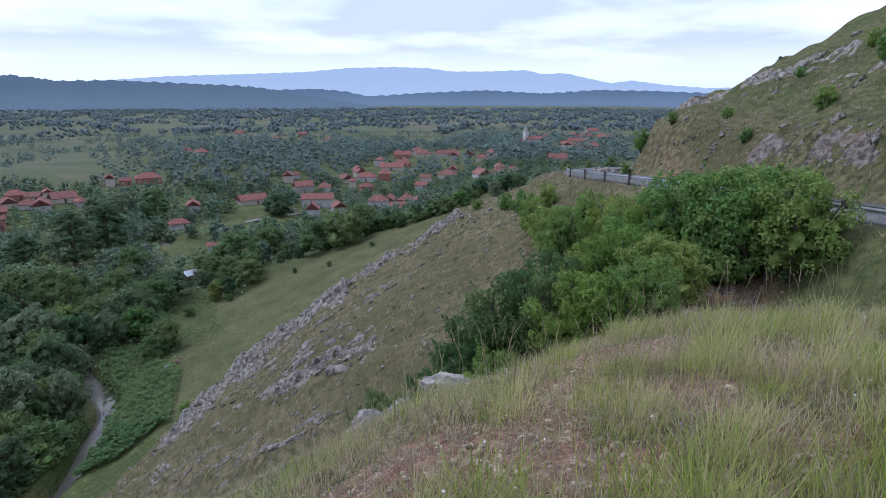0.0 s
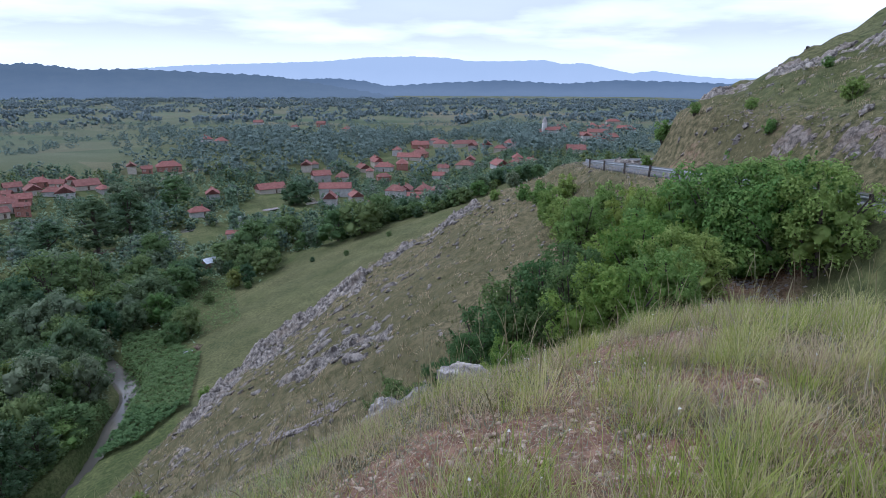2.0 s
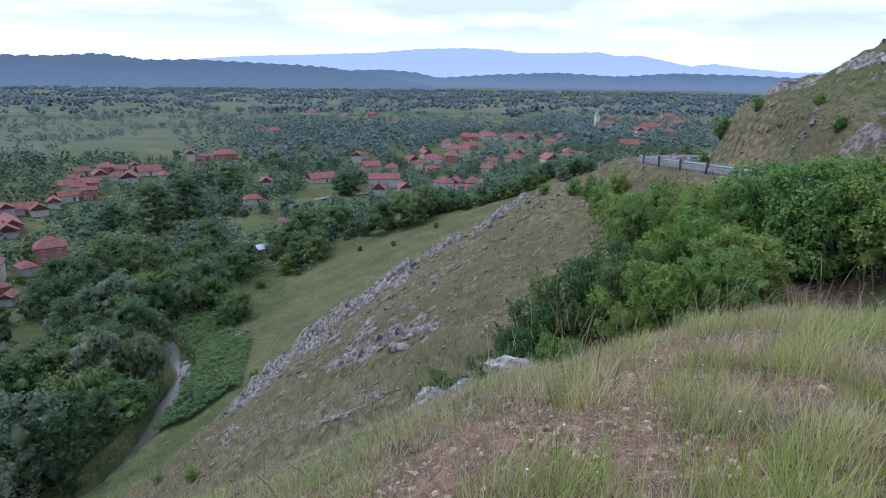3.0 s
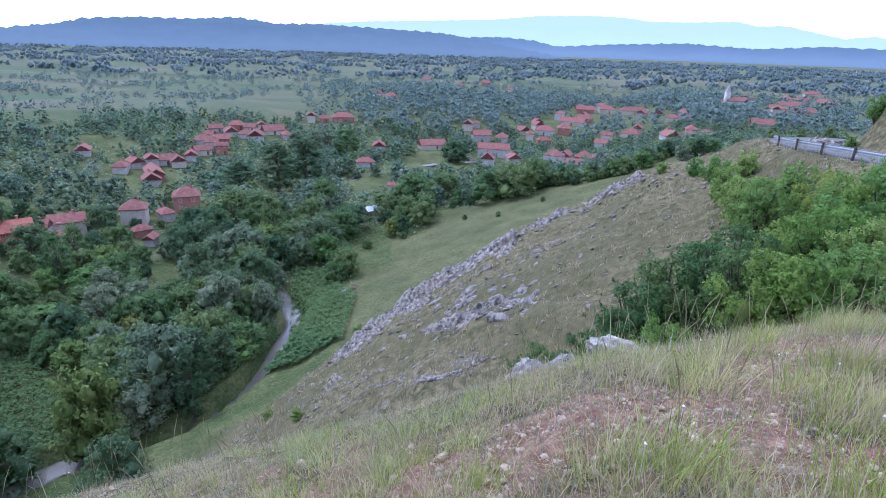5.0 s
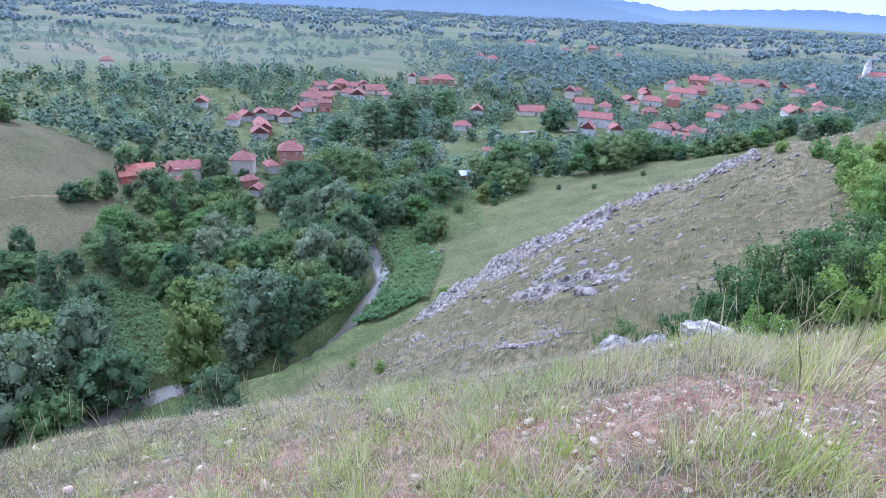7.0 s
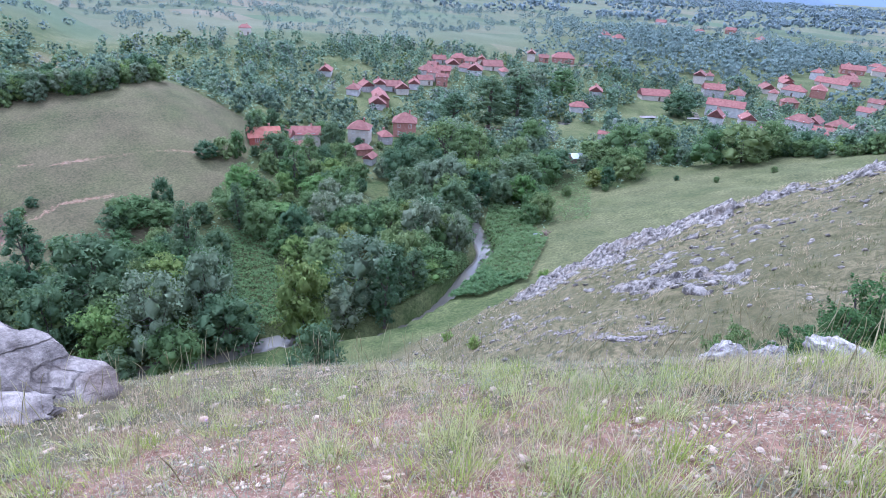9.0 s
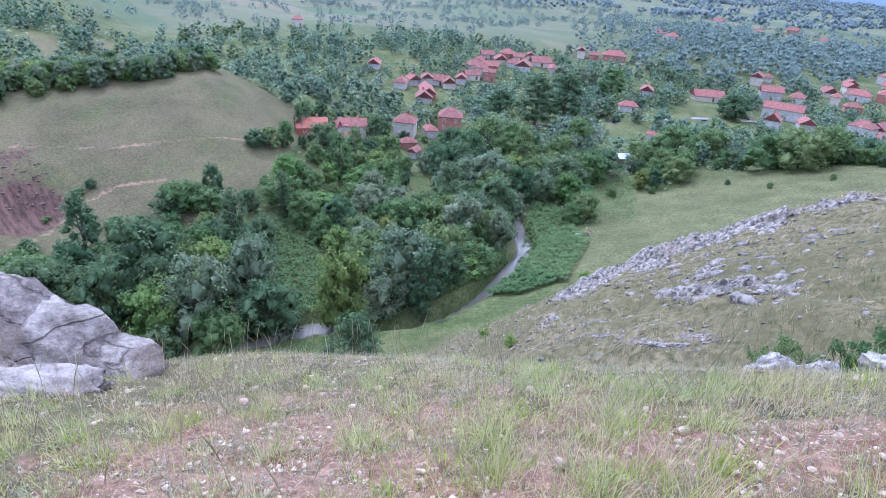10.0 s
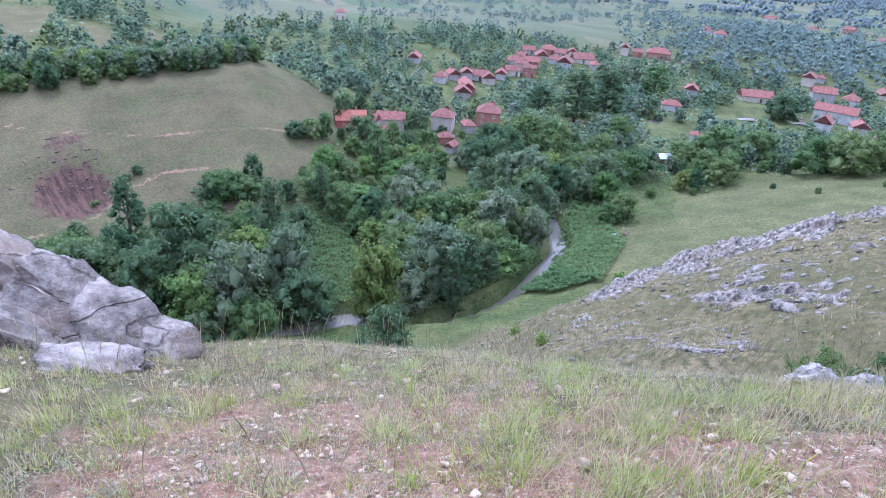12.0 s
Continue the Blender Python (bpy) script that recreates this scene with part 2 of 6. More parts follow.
def node_colour(nt, vec, scale):
    n = node(nt, "ShaderNodeTexNoise", Scale=scale, Detail=4.0)
    link(nt, vec, n.inputs["Vector"])
    return n.outputs["Color"]


def rock_material(name, pale, dark, warm, cracks=0.0):
    """Weathered limestone: pale faces, dark seams and lichen."""
    m, nt, b = material(name)
    p = position(nt)
    info = nt.nodes.new("ShaderNodeObjectInfo")
    a = noise_fac(nt, p, 2.4, 9, 0.72)
    col = mix(nt, ramp(nt, a, [(0.42, (0, 0, 0)), (0.60, (1, 1, 1))]), dark, pale)
    col = mix(nt, ramp(nt, noise_fac(nt, p, 0.7, 4), [(0.52, (0, 0, 0)), (0.68, (0.7, 0.7, 0.7))]), col, warm)
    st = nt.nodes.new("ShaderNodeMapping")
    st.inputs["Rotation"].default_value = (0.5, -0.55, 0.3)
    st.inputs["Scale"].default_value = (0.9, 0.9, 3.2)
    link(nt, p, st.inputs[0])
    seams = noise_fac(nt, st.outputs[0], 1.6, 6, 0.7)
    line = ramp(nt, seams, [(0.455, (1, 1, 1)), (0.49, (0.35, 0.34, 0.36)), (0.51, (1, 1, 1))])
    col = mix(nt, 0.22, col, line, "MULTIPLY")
    fine = noise_fac(nt, p, 18, 5, 0.7)
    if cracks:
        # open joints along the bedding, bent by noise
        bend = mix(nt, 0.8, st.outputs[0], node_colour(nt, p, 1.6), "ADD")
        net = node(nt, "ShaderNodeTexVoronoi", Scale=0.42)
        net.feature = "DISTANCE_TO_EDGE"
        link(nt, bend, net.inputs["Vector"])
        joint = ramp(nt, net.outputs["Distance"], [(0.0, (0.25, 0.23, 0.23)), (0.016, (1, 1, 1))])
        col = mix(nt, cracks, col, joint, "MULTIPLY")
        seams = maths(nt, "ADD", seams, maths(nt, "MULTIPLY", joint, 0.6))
    col = mix(nt, 0.6, col, ramp(nt, fine, [(0.3, (0.5, 0.5, 0.5)), (0.65, (1.05, 1.05, 1.05))]), "MULTIPLY")
    hue = nt.nodes.new("ShaderNodeHueSaturation")
    link(nt, col, hue.inputs["Color"])
    link(nt, maths(nt, "MULTIPLY_ADD", info.outputs["Random"], 0.35, 0.8), hue.inputs["Value"])
    link(nt, hue.outputs[0], b.inputs["Base Color"])
    b.inputs["Roughness"].default_value = 0.9
    bumped(nt, b, maths(nt, "ADD", maths(nt, "MULTIPLY", seams, 0.8), maths(nt, "MULTIPLY", fine, 0.3)), 0.9, 0.12)
    return m


TURF = ground_material()
# besides weathering, the dark tone stands in for shade in the crags' fissures
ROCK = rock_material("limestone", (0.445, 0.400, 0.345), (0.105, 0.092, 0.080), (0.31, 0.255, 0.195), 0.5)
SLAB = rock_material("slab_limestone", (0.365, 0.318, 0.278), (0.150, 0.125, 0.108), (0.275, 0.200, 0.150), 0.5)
STONE = rock_material("field_stone", (0.72, 0.585, 0.44), (0.52, 0.385, 0.275), (0.52, 0.33, 0.225))
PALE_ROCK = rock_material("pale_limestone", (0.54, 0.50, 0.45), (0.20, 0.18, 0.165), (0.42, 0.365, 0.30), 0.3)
CUT_ROCK = rock_material("cutting_rock", (0.30, 0.255, 0.215), (0.07, 0.06, 0.05), (0.21, 0.15, 0.105))
SCREE = rock_material("scree_stone", (0.37, 0.325, 0.30), (0.20, 0.17, 0.155), (0.30, 0.24, 0.20))
RED_ROCK = rock_material("red_bank_rock", (0.22, 0.155, 0.13), (0.10, 0.075, 0.068), (0.27, 0.145, 0.10))
ASPHALT = plain("asphalt", (0.11, 0.11, 0.11), (0.17, 0.165, 0.155), 1.2, 0.9, 0.01)
TRACK = plain("trodden_earth", (0.17, 0.15, 0.11), (0.24, 0.21, 0.155), 0.8, 0.95, 0.02)
STEEL = plain("galvanised_steel", (0.42, 0.43, 0.45), (0.55, 0.56, 0.58), 3.0, 0.45)
STEEL.node_tree.nodes["Principled BSDF"].inputs["Metallic"].default_value = 0.7
POST = plain("rusty_post", (0.06, 0.055, 0.05), (0.12, 0.09, 0.07), 6.0, 0.7)
BARK = plain("bark", (0.075, 0.06, 0.045), (0.14, 0.12, 0.10), 5.0, 0.95, 0.03)
TIMBER = plain("weathered_timber", (0.13, 0.09, 0.065), (0.22, 0.16, 0.12), 4.0, 0.9, 0.01)
CLAY = [plain("roof_tiles", (0.24, 0.095, 0.078), (0.33, 0.15, 0.125), 0.9, 0.9, 0.03),
        plain("old_roof_tiles", (0.20, 0.085, 0.070), (0.29, 0.14, 0.115), 0.7, 0.9, 0.03),
        plain("new_roof_tiles", (0.36, 0.125, 0.085), (0.43, 0.17, 0.12), 0.9, 0.85, 0.03)]
PLASTER = [plain("white_plaster", (0.46, 0.44, 0.42), (0.60, 0.58, 0.55), 0.8, 0.9),
           plain("cream_plaster", (0.50, 0.44, 0.36), (0.60, 0.54, 0.45), 0.8, 0.9),
           plain("raw_brick", (0.33, 0.15, 0.11), (0.42, 0.22, 0.17), 1.4, 0.9),
           plain("grey_render", (0.36, 0.33, 0.31), (0.46, 0.43, 0.40), 0.8, 0.9),
           plain("red_brick", (0.36, 0.10, 0.07), (0.43, 0.14, 0.10), 2.0, 0.9)]
GLASS, _nt, _b = material("window_glass")
_b.inputs["Base Color"].default_value = (0.03, 0.035, 0.04, 1)
_b.inputs["Roughness"].default_value = 0.08
_b.inputs["Specular IOR Level"].default_value = 0.6
WHITE = plain("white_sheet", (0.48, 0.52, 0.57), (0.62, 0.65, 0.70), 1.0, 0.5)
WATER_MAT, _nt, _b = material("river_water")
_b.inputs["Base Color"].default_value = (0.17, 0.155, 0.125, 1)
_b.inputs["Roughness"].default_value = 0.12
_b.inputs["Specular IOR Level"].default_value = 0.5
bumped(_nt, _b, noise_fac(_nt, position(_nt), 2.2, 4), 0.35, 0.05)
LEAF = {"oak": leaf_material("leaves_green", (0.112, 0.181, 0.062), (0.185, 0.260, 0.094), 0.25, 0.45),
        "dark": leaf_material("leaves_dark", (0.078, 0.137, 0.063), (0.132, 0.196, 0.090), 0.25, 0.45),
        "willow": leaf_material("leaves_silver", (0.150, 0.200, 0.110), (0.235, 0.285, 0.170), 0.25, 0.4),
        "yellow": leaf_material("leaves_yellow_green", (0.13, 0.185, 0.042), (0.20, 0.245, 0.07)),
        "fresh": leaf_material("leaves_fresh", (0.132, 0.224, 0.057), (0.213, 0.301, 0.086), 0.25, 0.45),
        "bush": leaf_material("leaves_bush", (0.174, 0.280, 0.065), (0.286, 0.392, 0.110), 0.3, 0.5),
        "bright": leaf_material("leaves_bright", (0.173, 0.284, 0.050), (0.273, 0.373, 0.089), 0.25, 0.55),
        "juniper": leaf_material("leaves_deep", (0.075, 0.145, 0.042), (0.140, 0.215, 0.070), 0.35, 0.45),
        # paler, bluer copies of the tree leaves: valley haze mixed into the colour
        "wood": leaf_material("leaves_wood_hazed", (0.152, 0.232, 0.137), (0.226, 0.305, 0.181), 0.2, 0.45),
        "wooddark": leaf_material("leaves_wood_dark_hazed", (0.112, 0.177, 0.122), (0.165, 0.227, 0.152), 0.2, 0.45),
        "woodpale": leaf_material("leaves_wood_pale_hazed", (0.180, 0.228, 0.180), (0.252, 0.294, 0.240), 0.2, 0.35),
        "woodlight": leaf_material("leaves_wood_light_hazed", (0.149, 0.201, 0.069), (0.213, 0.253, 0.098), 0.2, 0.35),
        # far leaves: the blue haze of distance is put into these two colours
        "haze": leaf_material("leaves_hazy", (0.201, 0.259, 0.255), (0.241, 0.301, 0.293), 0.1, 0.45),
        "far": leaf_material("leaves_far_hazed", (0.168, 0.228, 0.206), (0.216, 0.276, 0.246), 0.2, 0.45)}
BLADE = {"green": leaf_material("grass_green", (0.17, 0.24, 0.035), (0.46, 0.50, 0.125), 0.3, 0.5),
         "pale": leaf_material("grass_grey_green", (0.26, 0.30, 0.090), (0.60, 0.59, 0.27), 0.3, 0.5),
         "straw": leaf_material("grass_straw", (0.30, 0.235, 0.125), (0.62, 0.53, 0.35), 0.3, 0.5),
         "dark": leaf_material("grass_dark", (0.07, 0.09, 0.03), (0.14, 0.16, 0.06), 0.3, 0.35),
         "herb": leaf_material("herbs_grey", (0.17, 0.18, 0.115), (0.28, 0.28, 0.19), 0.3, 0.3)}
PETAL = plain("purple_petals", (0.30, 0.17, 0.38), (0.40, 0.24, 0.46), 30.0)
PETAL_WHITE = plain("white_petals", (0.66, 0.66, 0.60), (0.75, 0.75, 0.70), 30.0)
# ---- meshes ----
def mesh_of(name, verts, faces, mat, shade=False, normals=None):
    """A mesh from arrays: verts (n, 3) and faces (m, 3 or 4)."""
    me = bpy.data.meshes.new(name)
    verts, faces = np.asarray(verts, np.float32), np.asarray(faces, np.int32)
    k = faces.shape[1]
    me.vertices.add(len(verts))
    me.vertices.foreach_set("co", verts.ravel())
    me.loops.add(faces.size)
    me.loops.foreach_set("vertex_index", faces.ravel())
    me.polygons.add(len(faces))
    me.polygons.foreach_set("loop_start", np.arange(0, faces.size, k, dtype=np.int32))
    if shade:
        me.polygons.foreach_set("use_smooth", np.ones(len(faces), bool))
    me.update(calc_edges=True)
    me.materials.append(mat)
    if normals is not None:
        me.normals_split_custom_set_from_vertices(np.asarray(normals, np.float32))
    return me


def joined(pieces):
    """Several (verts, faces) as one."""
    v, f, n = [], [], 0
    for a, b in pieces:
        v.append(a)
        f.append(np.asarray(b) + n)
        n += len(a)
    return np.concatenate(v), np.concatenate(f)


def part(name, me, parent, label=""):
    ob = new(name, me)
    ob.parent = parent
    return tagged(ob, label)


def box(x0, x1, y0, y1, z0, z1):
    v = np.array([(x, y, z) for z in (z0, z1) for y in (y0, y1) for x in (x0, x1)], float)
    return v, np.array([(0, 2, 3, 1), (4, 5, 7, 6), (0, 1, 5, 4), (2, 6, 7, 3), (0, 4, 6, 2), (1, 3, 7, 5)])


def tube(pts, radii, sides=6):
    """A tapered tube along points."""
    pts = np.asarray(pts, float)
    d = np.gradient(pts, axis=0)
    d /= np.linalg.norm(d, axis=1)[:, None] + 1e-9
    side = np.cross(d, [0.31, 0.95, 0.05])
    side /= np.linalg.norm(side, axis=1)[:, None] + 1e-9
    up = np.cross(d, side)
    a = np.linspace(0, 2 * np.pi, sides, endpoint=False)
    v = pts[:, None] + np.asarray(radii)[:, None, None] * (np.cos(a)[None, :, None] * side[:, None] + np.sin(a)[None, :, None] * up[:, None])
    n = len(pts)
    i = (np.arange(n - 1)[:, None] * sides + np.arange(sides)[None])
    j = (np.arange(n - 1)[:, None] * sides + (np.arange(sides)[None] + 1) % sides)
    return v.reshape(-1, 3), np.stack([i, j, j + sides, i + sides], -1).reshape(-1, 4)


def inside(x, y, pts):
    """Whether plan points lie in a polygon."""
    x, y = np.asarray(x), np.asarray(y)
    r = np.zeros(x.shape, bool)
    for (ax, ay), (bx, by) in zip(pts, pts[1:] + pts[:1]):
        if ay != by:
            r ^= ((ay > y) != (by > y)) & (x < (bx - ax) * (y - ay) / (by - ay) + ax)
    return r


def blob(x, y, cx, cy, size):
    return np.exp(-(((x - cx) ** 2 + (y - cy) ** 2) / size ** 2))


# ---- the plan's open places ----
HILL_GRASS = [(-215, -60), (-203, 30), (-198, 62), (-196, 88), (-184, 104), (-168, 112), (-150, 101), (-138, 91), (-126, 73), (-116, 56), (-120, 40), (-122, 18), (-122, 0), (-150, -60)]
MEADOW = [(-64, 135), (-52, 93), (-27, 55), (5, 100), (17, 205), (-5, 212), (-28, 193), (-43, 190), (-54, 190), (-58, 166), (-66, 161)]
BRAMBLE_A = [(-112, 66), (-107, 71), (-92, 66), (-83, 62), (-75, 54), (-77, 49), (-90, 53), (-101, 59)]
BRAMBLE_B = [(-83, 131), (-75, 133), (-55, 113), (-45, 86), (-58, 88)]
LAWN = [(-115, 277), (-111, 341), (-96, 311), (-77, 322), (-74, 281), (-97, 270)]
PATCH = [(-124, 246), (-101, 252), (-92, 222), (-103, 212)]
GARDEN = [(-79, 158), (-72, 174), (-52, 129), (-62, 126)]
FIELD_A = [(-332, 47), (-323, 69), (-291, 59), (-232, 31)]
FIELD_B = [(-302, 72), (-298, 82), (-216, 59), (-267, 65)]
FIELD_C = [(-319, 105), (-315, 117), (-279, 101), (-283, 94)]
FIELD_D = [(-274, 383), (-301, 472), (-219, 388), (-215, 339), (-236, 342)]
CLEARING = [(-120, 117), (-117, 126), (-99, 107), (-104, 102)]
FIELD_E = [(-149, 1055), (-74, 920), (-56, 716), (-96, 751)]
OPEN = [HILL_GRASS, MEADOW, BRAMBLE_A, BRAMBLE_B, LAWN, PATCH, GARDEN, FIELD_A, FIELD_B, FIELD_C, FIELD_D, CLEARING, FIELD_E]


HILL_TRACK = rounded([(-215, -20), (-177, 22), (-165, 37), (-156, 52), (-148, 70), (-141, 86), (-143, 95)], 5)
HILL_PATH = rounded([(-130, 8), (-131, 15), (-132, 21.5), (-133, 27), (-137.5, 32), (-140, 40.5), (-141, 46), (-138, 54)], 5)
HILL_STEPS = rounded([(-118, 57), (-120, 61.5), (-125, 72), (-131, 84)], 5)


# patches worn bare among the grass of the lookout: place, size, strength
BARE_SPOTS = ((0.5, 2.9, 0.35, 0.6), (0.9, 2.7, 0.3, 0.55), (2.2, 5.7, 0.6, 0.6), (1.8, 4.0, 0.35, 0.5), (1.6, 6.0, 0.6, 0.6), (-0.3, 3.3, 0.35, 0.55), (1.0, 4.5, 0.5, 0.5), (1.9, 2.8, 0.25, 0.4))


# ---- ground ----
def build_ground():
    az = np.radians(np.concatenate([np.arange(-100, 50, 0.38), np.arange(50, 260, 4.0)]))
    rr = np.concatenate([[0.002, 0.25], np.geomspace(0.5, 112, 190), np.arange(114, 222, 1.8), np.geomspace(224, 4900, 76)])
    a, r = np.meshgrid(az, rr)
    x, y = r * np.sin(a) + 0.02, r * np.cos(a) + 0.013
    z = height(x, y)
    near = 1 - smooth(14, 30, r)
    z = z + near * (0.035 * wobble(x, y, 0.9, 5) + 0.02 * wobble(x, y, 0.37, 6))
    n, m = x.shape
    i = np.arange(n - 1)[:, None] * m + np.arange(m)[None]
    j = np.arange(n - 1)[:, None] * m + (np.arange(m)[None] + 1) % m
    v = np.concatenate([np.stack([x, y, z], -1).reshape(-1, 3), [[0, 0, float(height(0, 0))]]])
    me = mesh_of("ground", v, np.stack([i, j, j + m, i + m], -1).reshape(-1, 4), TURF, True)
    x, y, z, r = x.ravel(), y.ravel(), z.ravel(), r.ravel()
    flank = height(x, y, True)
    hill = smooth(-1, 3, flank)
    earth = hill * (0.18 + 0.10 * wobble(x, y, 17, 7)) * (1 - 0.75 * smooth(19, 25, x))
    earth += (1 - smooth(3, 9, r)) * (0.17 + 0.18 * wobble(x, y, 1.7, 8) + 0.16 * (1 - smooth(-35, 5, np.degrees(np.arctan2(x, y)))))
    for cx, cy, s, k in BARE_SPOTS + ((-2.3, 1.2, 0.8, 0.4), (-3.6, 1.2, 0.9, 0.3), (-0.6, 2.9, 0.6, 0.3), (0.5, 3.4, 0.9, 0.35), (1.4, 6.5, 1.2, 0.3), 
                         (8.6, 18.2, 1.8, 0.7), (10.6, 21, 1.8, 0.7), (12.8, 24, 1.7, 0.7), (19, 52, 3, 0.35), (24, 44, 3, 0.35)):
        earth += k * blob(x, y, cx, cy, s)
    for track, half in ((HILL_TRACK, 0.8), (HILL_PATH, 0.9), (HILL_STEPS, 0.6)):
        earth += 0.4 * (1 - smooth(half * 0.5, half * 1.6, line_distance(x, y, track)[0]))
    lush = (1 - hill) * (0.85 + 0.15 * wobble(x, y, 60, 9)) * (1 - 0.35 * inside(x, y, MEADOW))
    bare = inside(x, y, HILL_GRASS)
    lush = np.where(bare, np.clip(0.16 + 0.22 * wobble(x, y, 37, 2) + 0.15 * wobble(x, y, 14, 5), 0, 0.7), lush)
    earth = np.where(bare, earth + 0.12 + 0.12 * wobble(x, y, 30, 3), earth)
    lush = np.maximum(lush, blob(x, y, 14.5, 20, 3.6) * 0.9)
    lush = np.maximum(lush, hill * smooth(21, 27, x) * np.clip(0.58 + 0.35 * wobble(x, y, 9, 3), 0, 1))
    water = line_distance(x, y, RIVER)[0]
    lush = np.maximum(lush, 0.95 * (1 - smooth(8, 17, water)) * (y < 100))
    lush = np.where(inside(x, y, FIELD_A) | inside(x, y, FIELD_B) | inside(x, y, FIELD_C), 0.1, lush)
    woods = smooth(-34, -22, np.degrees(np.arctan2(x, y))) * (1 - smooth(10, 22, np.degrees(np.arctan2(x, y)))) * (1 - smooth(680, 860, r))
    field = smooth(330, 480, r) * (1 - hill) * (1 - 0.85 * woods)
    bank = np.zeros(len(v), np.float32)
    bank[:-1] = np.clip(1.35 * np.exp(-(((x + 144) / 9.5) ** 2 + ((y - 26) / 8) ** 2)) + 0.55 * np.exp(-(((x + 164) / 7) ** 2 + ((y - 30) / 7) ** 2)), 0, 1)
    me.attributes.new("bank", "FLOAT", "POINT")
    me.attributes["bank"].data.foreach_set("value", bank)
    me.attributes.new("cover", "FLOAT_COLOR", "POINT")
    c = np.zeros((len(v), 4), np.float32)
    dry = np.maximum(bare * 0.9, 0.75 * (1 - smooth(7, 20, r)) * (1 - smooth(-20, 25, np.degrees(np.arctan2(x, y)))))
    c[:-1, 0], c[:-1, 1], c[:-1, 2], c[:-1, 3] = np.clip(earth, 0, 1), np.clip(lush, 0, 1), field, np.clip(dry, 0, 1)
    me.attributes["cover"].data.foreach_set("color", c.ravel())
    return tagged(new("ground", me), "dry grassy limestone hillside falling to a green valley floor", "ground", kind="structure")


build_ground()


def ribbon(line, zs, half, name, mat, label, category, lift=0.0, thick=0.12):
    """A strip of given half width along a plan line, with edges that go down."""
    p = np.asarray(line, float)
    d = np.gradient(p, axis=0)
    d /= np.linalg.norm(d, axis=1)[:, None]
    s = np.stack([-d[:, 1], d[:, 0]], 1)
    across = np.array([-half, -half, -half * 0.5, 0, half * 0.5, half, half])
    v = np.zeros((len(p), 7, 3))
    v[:, :, :2] = p[:, None] + across[None, :, None] * s[:, None]
    v[:, :, 2] = np.asarray(zs)[:, None] + lift
    v[:, (0, 6), 2] -= thick
    n = len(p)
    i = np.arange(n - 1)[:, None] * 7 + np.arange(6)[None]
    f = np.stack([i, i + 7, i + 8, i + 1], -1).reshape(-1, 4)
    return tagged(new(name, mesh_of(name, v.reshape(-1, 3), f, mat)), label, category, kind="structure")


ribbon(RIVER, np.full(len(RIVER), WATER), 2.7, "water", WATER_MAT, "pale grey-brown river under overhanging trees", "river")
ribbon(ROAD, ROAD_Z, 2.7, "road", ASPHALT, "worn grey asphalt road round the hillside", "road", 0.03)


def draped(pts, half, name, label, lift=0.05, n=8):
    line = rounded(pts, n)
    return ribbon(line, height(line[:, 0], line[:, 1]), half, name, TRACK, label, "track", lift, 0.05)


draped([(-166, 262), (-158, 275), (-160, 300), (-176, 340), (-150, 400)], 2.2, "road", "pale village street between the houses")
draped([(-92, 320), (-84, 318), (-78, 316), (-70, 312)], 2.0, "pavement", "pale yard beside the long white house")


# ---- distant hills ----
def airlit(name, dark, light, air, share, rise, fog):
    """A far wooded range, the haze of kilometres of air added as a glow."""
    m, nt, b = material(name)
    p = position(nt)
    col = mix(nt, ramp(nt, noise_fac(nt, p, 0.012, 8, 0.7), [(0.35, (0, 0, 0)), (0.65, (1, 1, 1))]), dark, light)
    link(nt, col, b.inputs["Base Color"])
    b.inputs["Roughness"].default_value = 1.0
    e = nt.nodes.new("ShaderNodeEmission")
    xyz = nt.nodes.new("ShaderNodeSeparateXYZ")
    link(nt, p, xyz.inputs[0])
    # the added haze turns paler towards the foot of the range
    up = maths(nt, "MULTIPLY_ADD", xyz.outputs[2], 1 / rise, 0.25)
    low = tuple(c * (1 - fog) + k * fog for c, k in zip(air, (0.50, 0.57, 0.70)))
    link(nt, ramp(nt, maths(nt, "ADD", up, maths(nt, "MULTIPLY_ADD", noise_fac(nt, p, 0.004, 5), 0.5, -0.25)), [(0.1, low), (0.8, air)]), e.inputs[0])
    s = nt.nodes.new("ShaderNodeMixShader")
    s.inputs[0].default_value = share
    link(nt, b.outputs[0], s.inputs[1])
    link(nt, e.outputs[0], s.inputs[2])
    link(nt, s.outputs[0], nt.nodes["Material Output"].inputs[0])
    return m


def far_range(azs, els, dist, depth, mat, label, rough=0.0, seed=1.0):
    a = np.arange(azs[0], azs[-1], 0.2)
    top = dist * np.tan(np.radians(np.interp(a, azs, els)))
    top = top + rough * (wobble(a, a * 0, 1.1, seed) + 0.5 * wobble(a, a * 0, 0.43, seed + 1))
    s = np.linspace(-1, 1, 17)
    r = dist + depth * s
    lift = (1 - np.abs(s) ** 1.5)
    rad = np.radians(a)
    x, y = r[:, None] * np.sin(rad)[None], r[:, None] * np.cos(rad)[None]
    z = -45 + (top + 45)[None] * lift[:, None] + rough * 0.8 * wobble(x, y, 140, seed) * (lift * (1 - lift) * 4)[:, None]
    n, m = x.shape
    i = np.arange(n - 1)[:, None] * m + np.arange(m - 1)[None]
    f = np.stack([i, i + 1, i + m + 1, i + m], -1).reshape(-1, 4)
    return tagged(new("backdrop", mesh_of("backdrop", np.stack([x, y, z], -1).reshape(-1, 3), f, mat, True)), label, "hills", kind="structure")


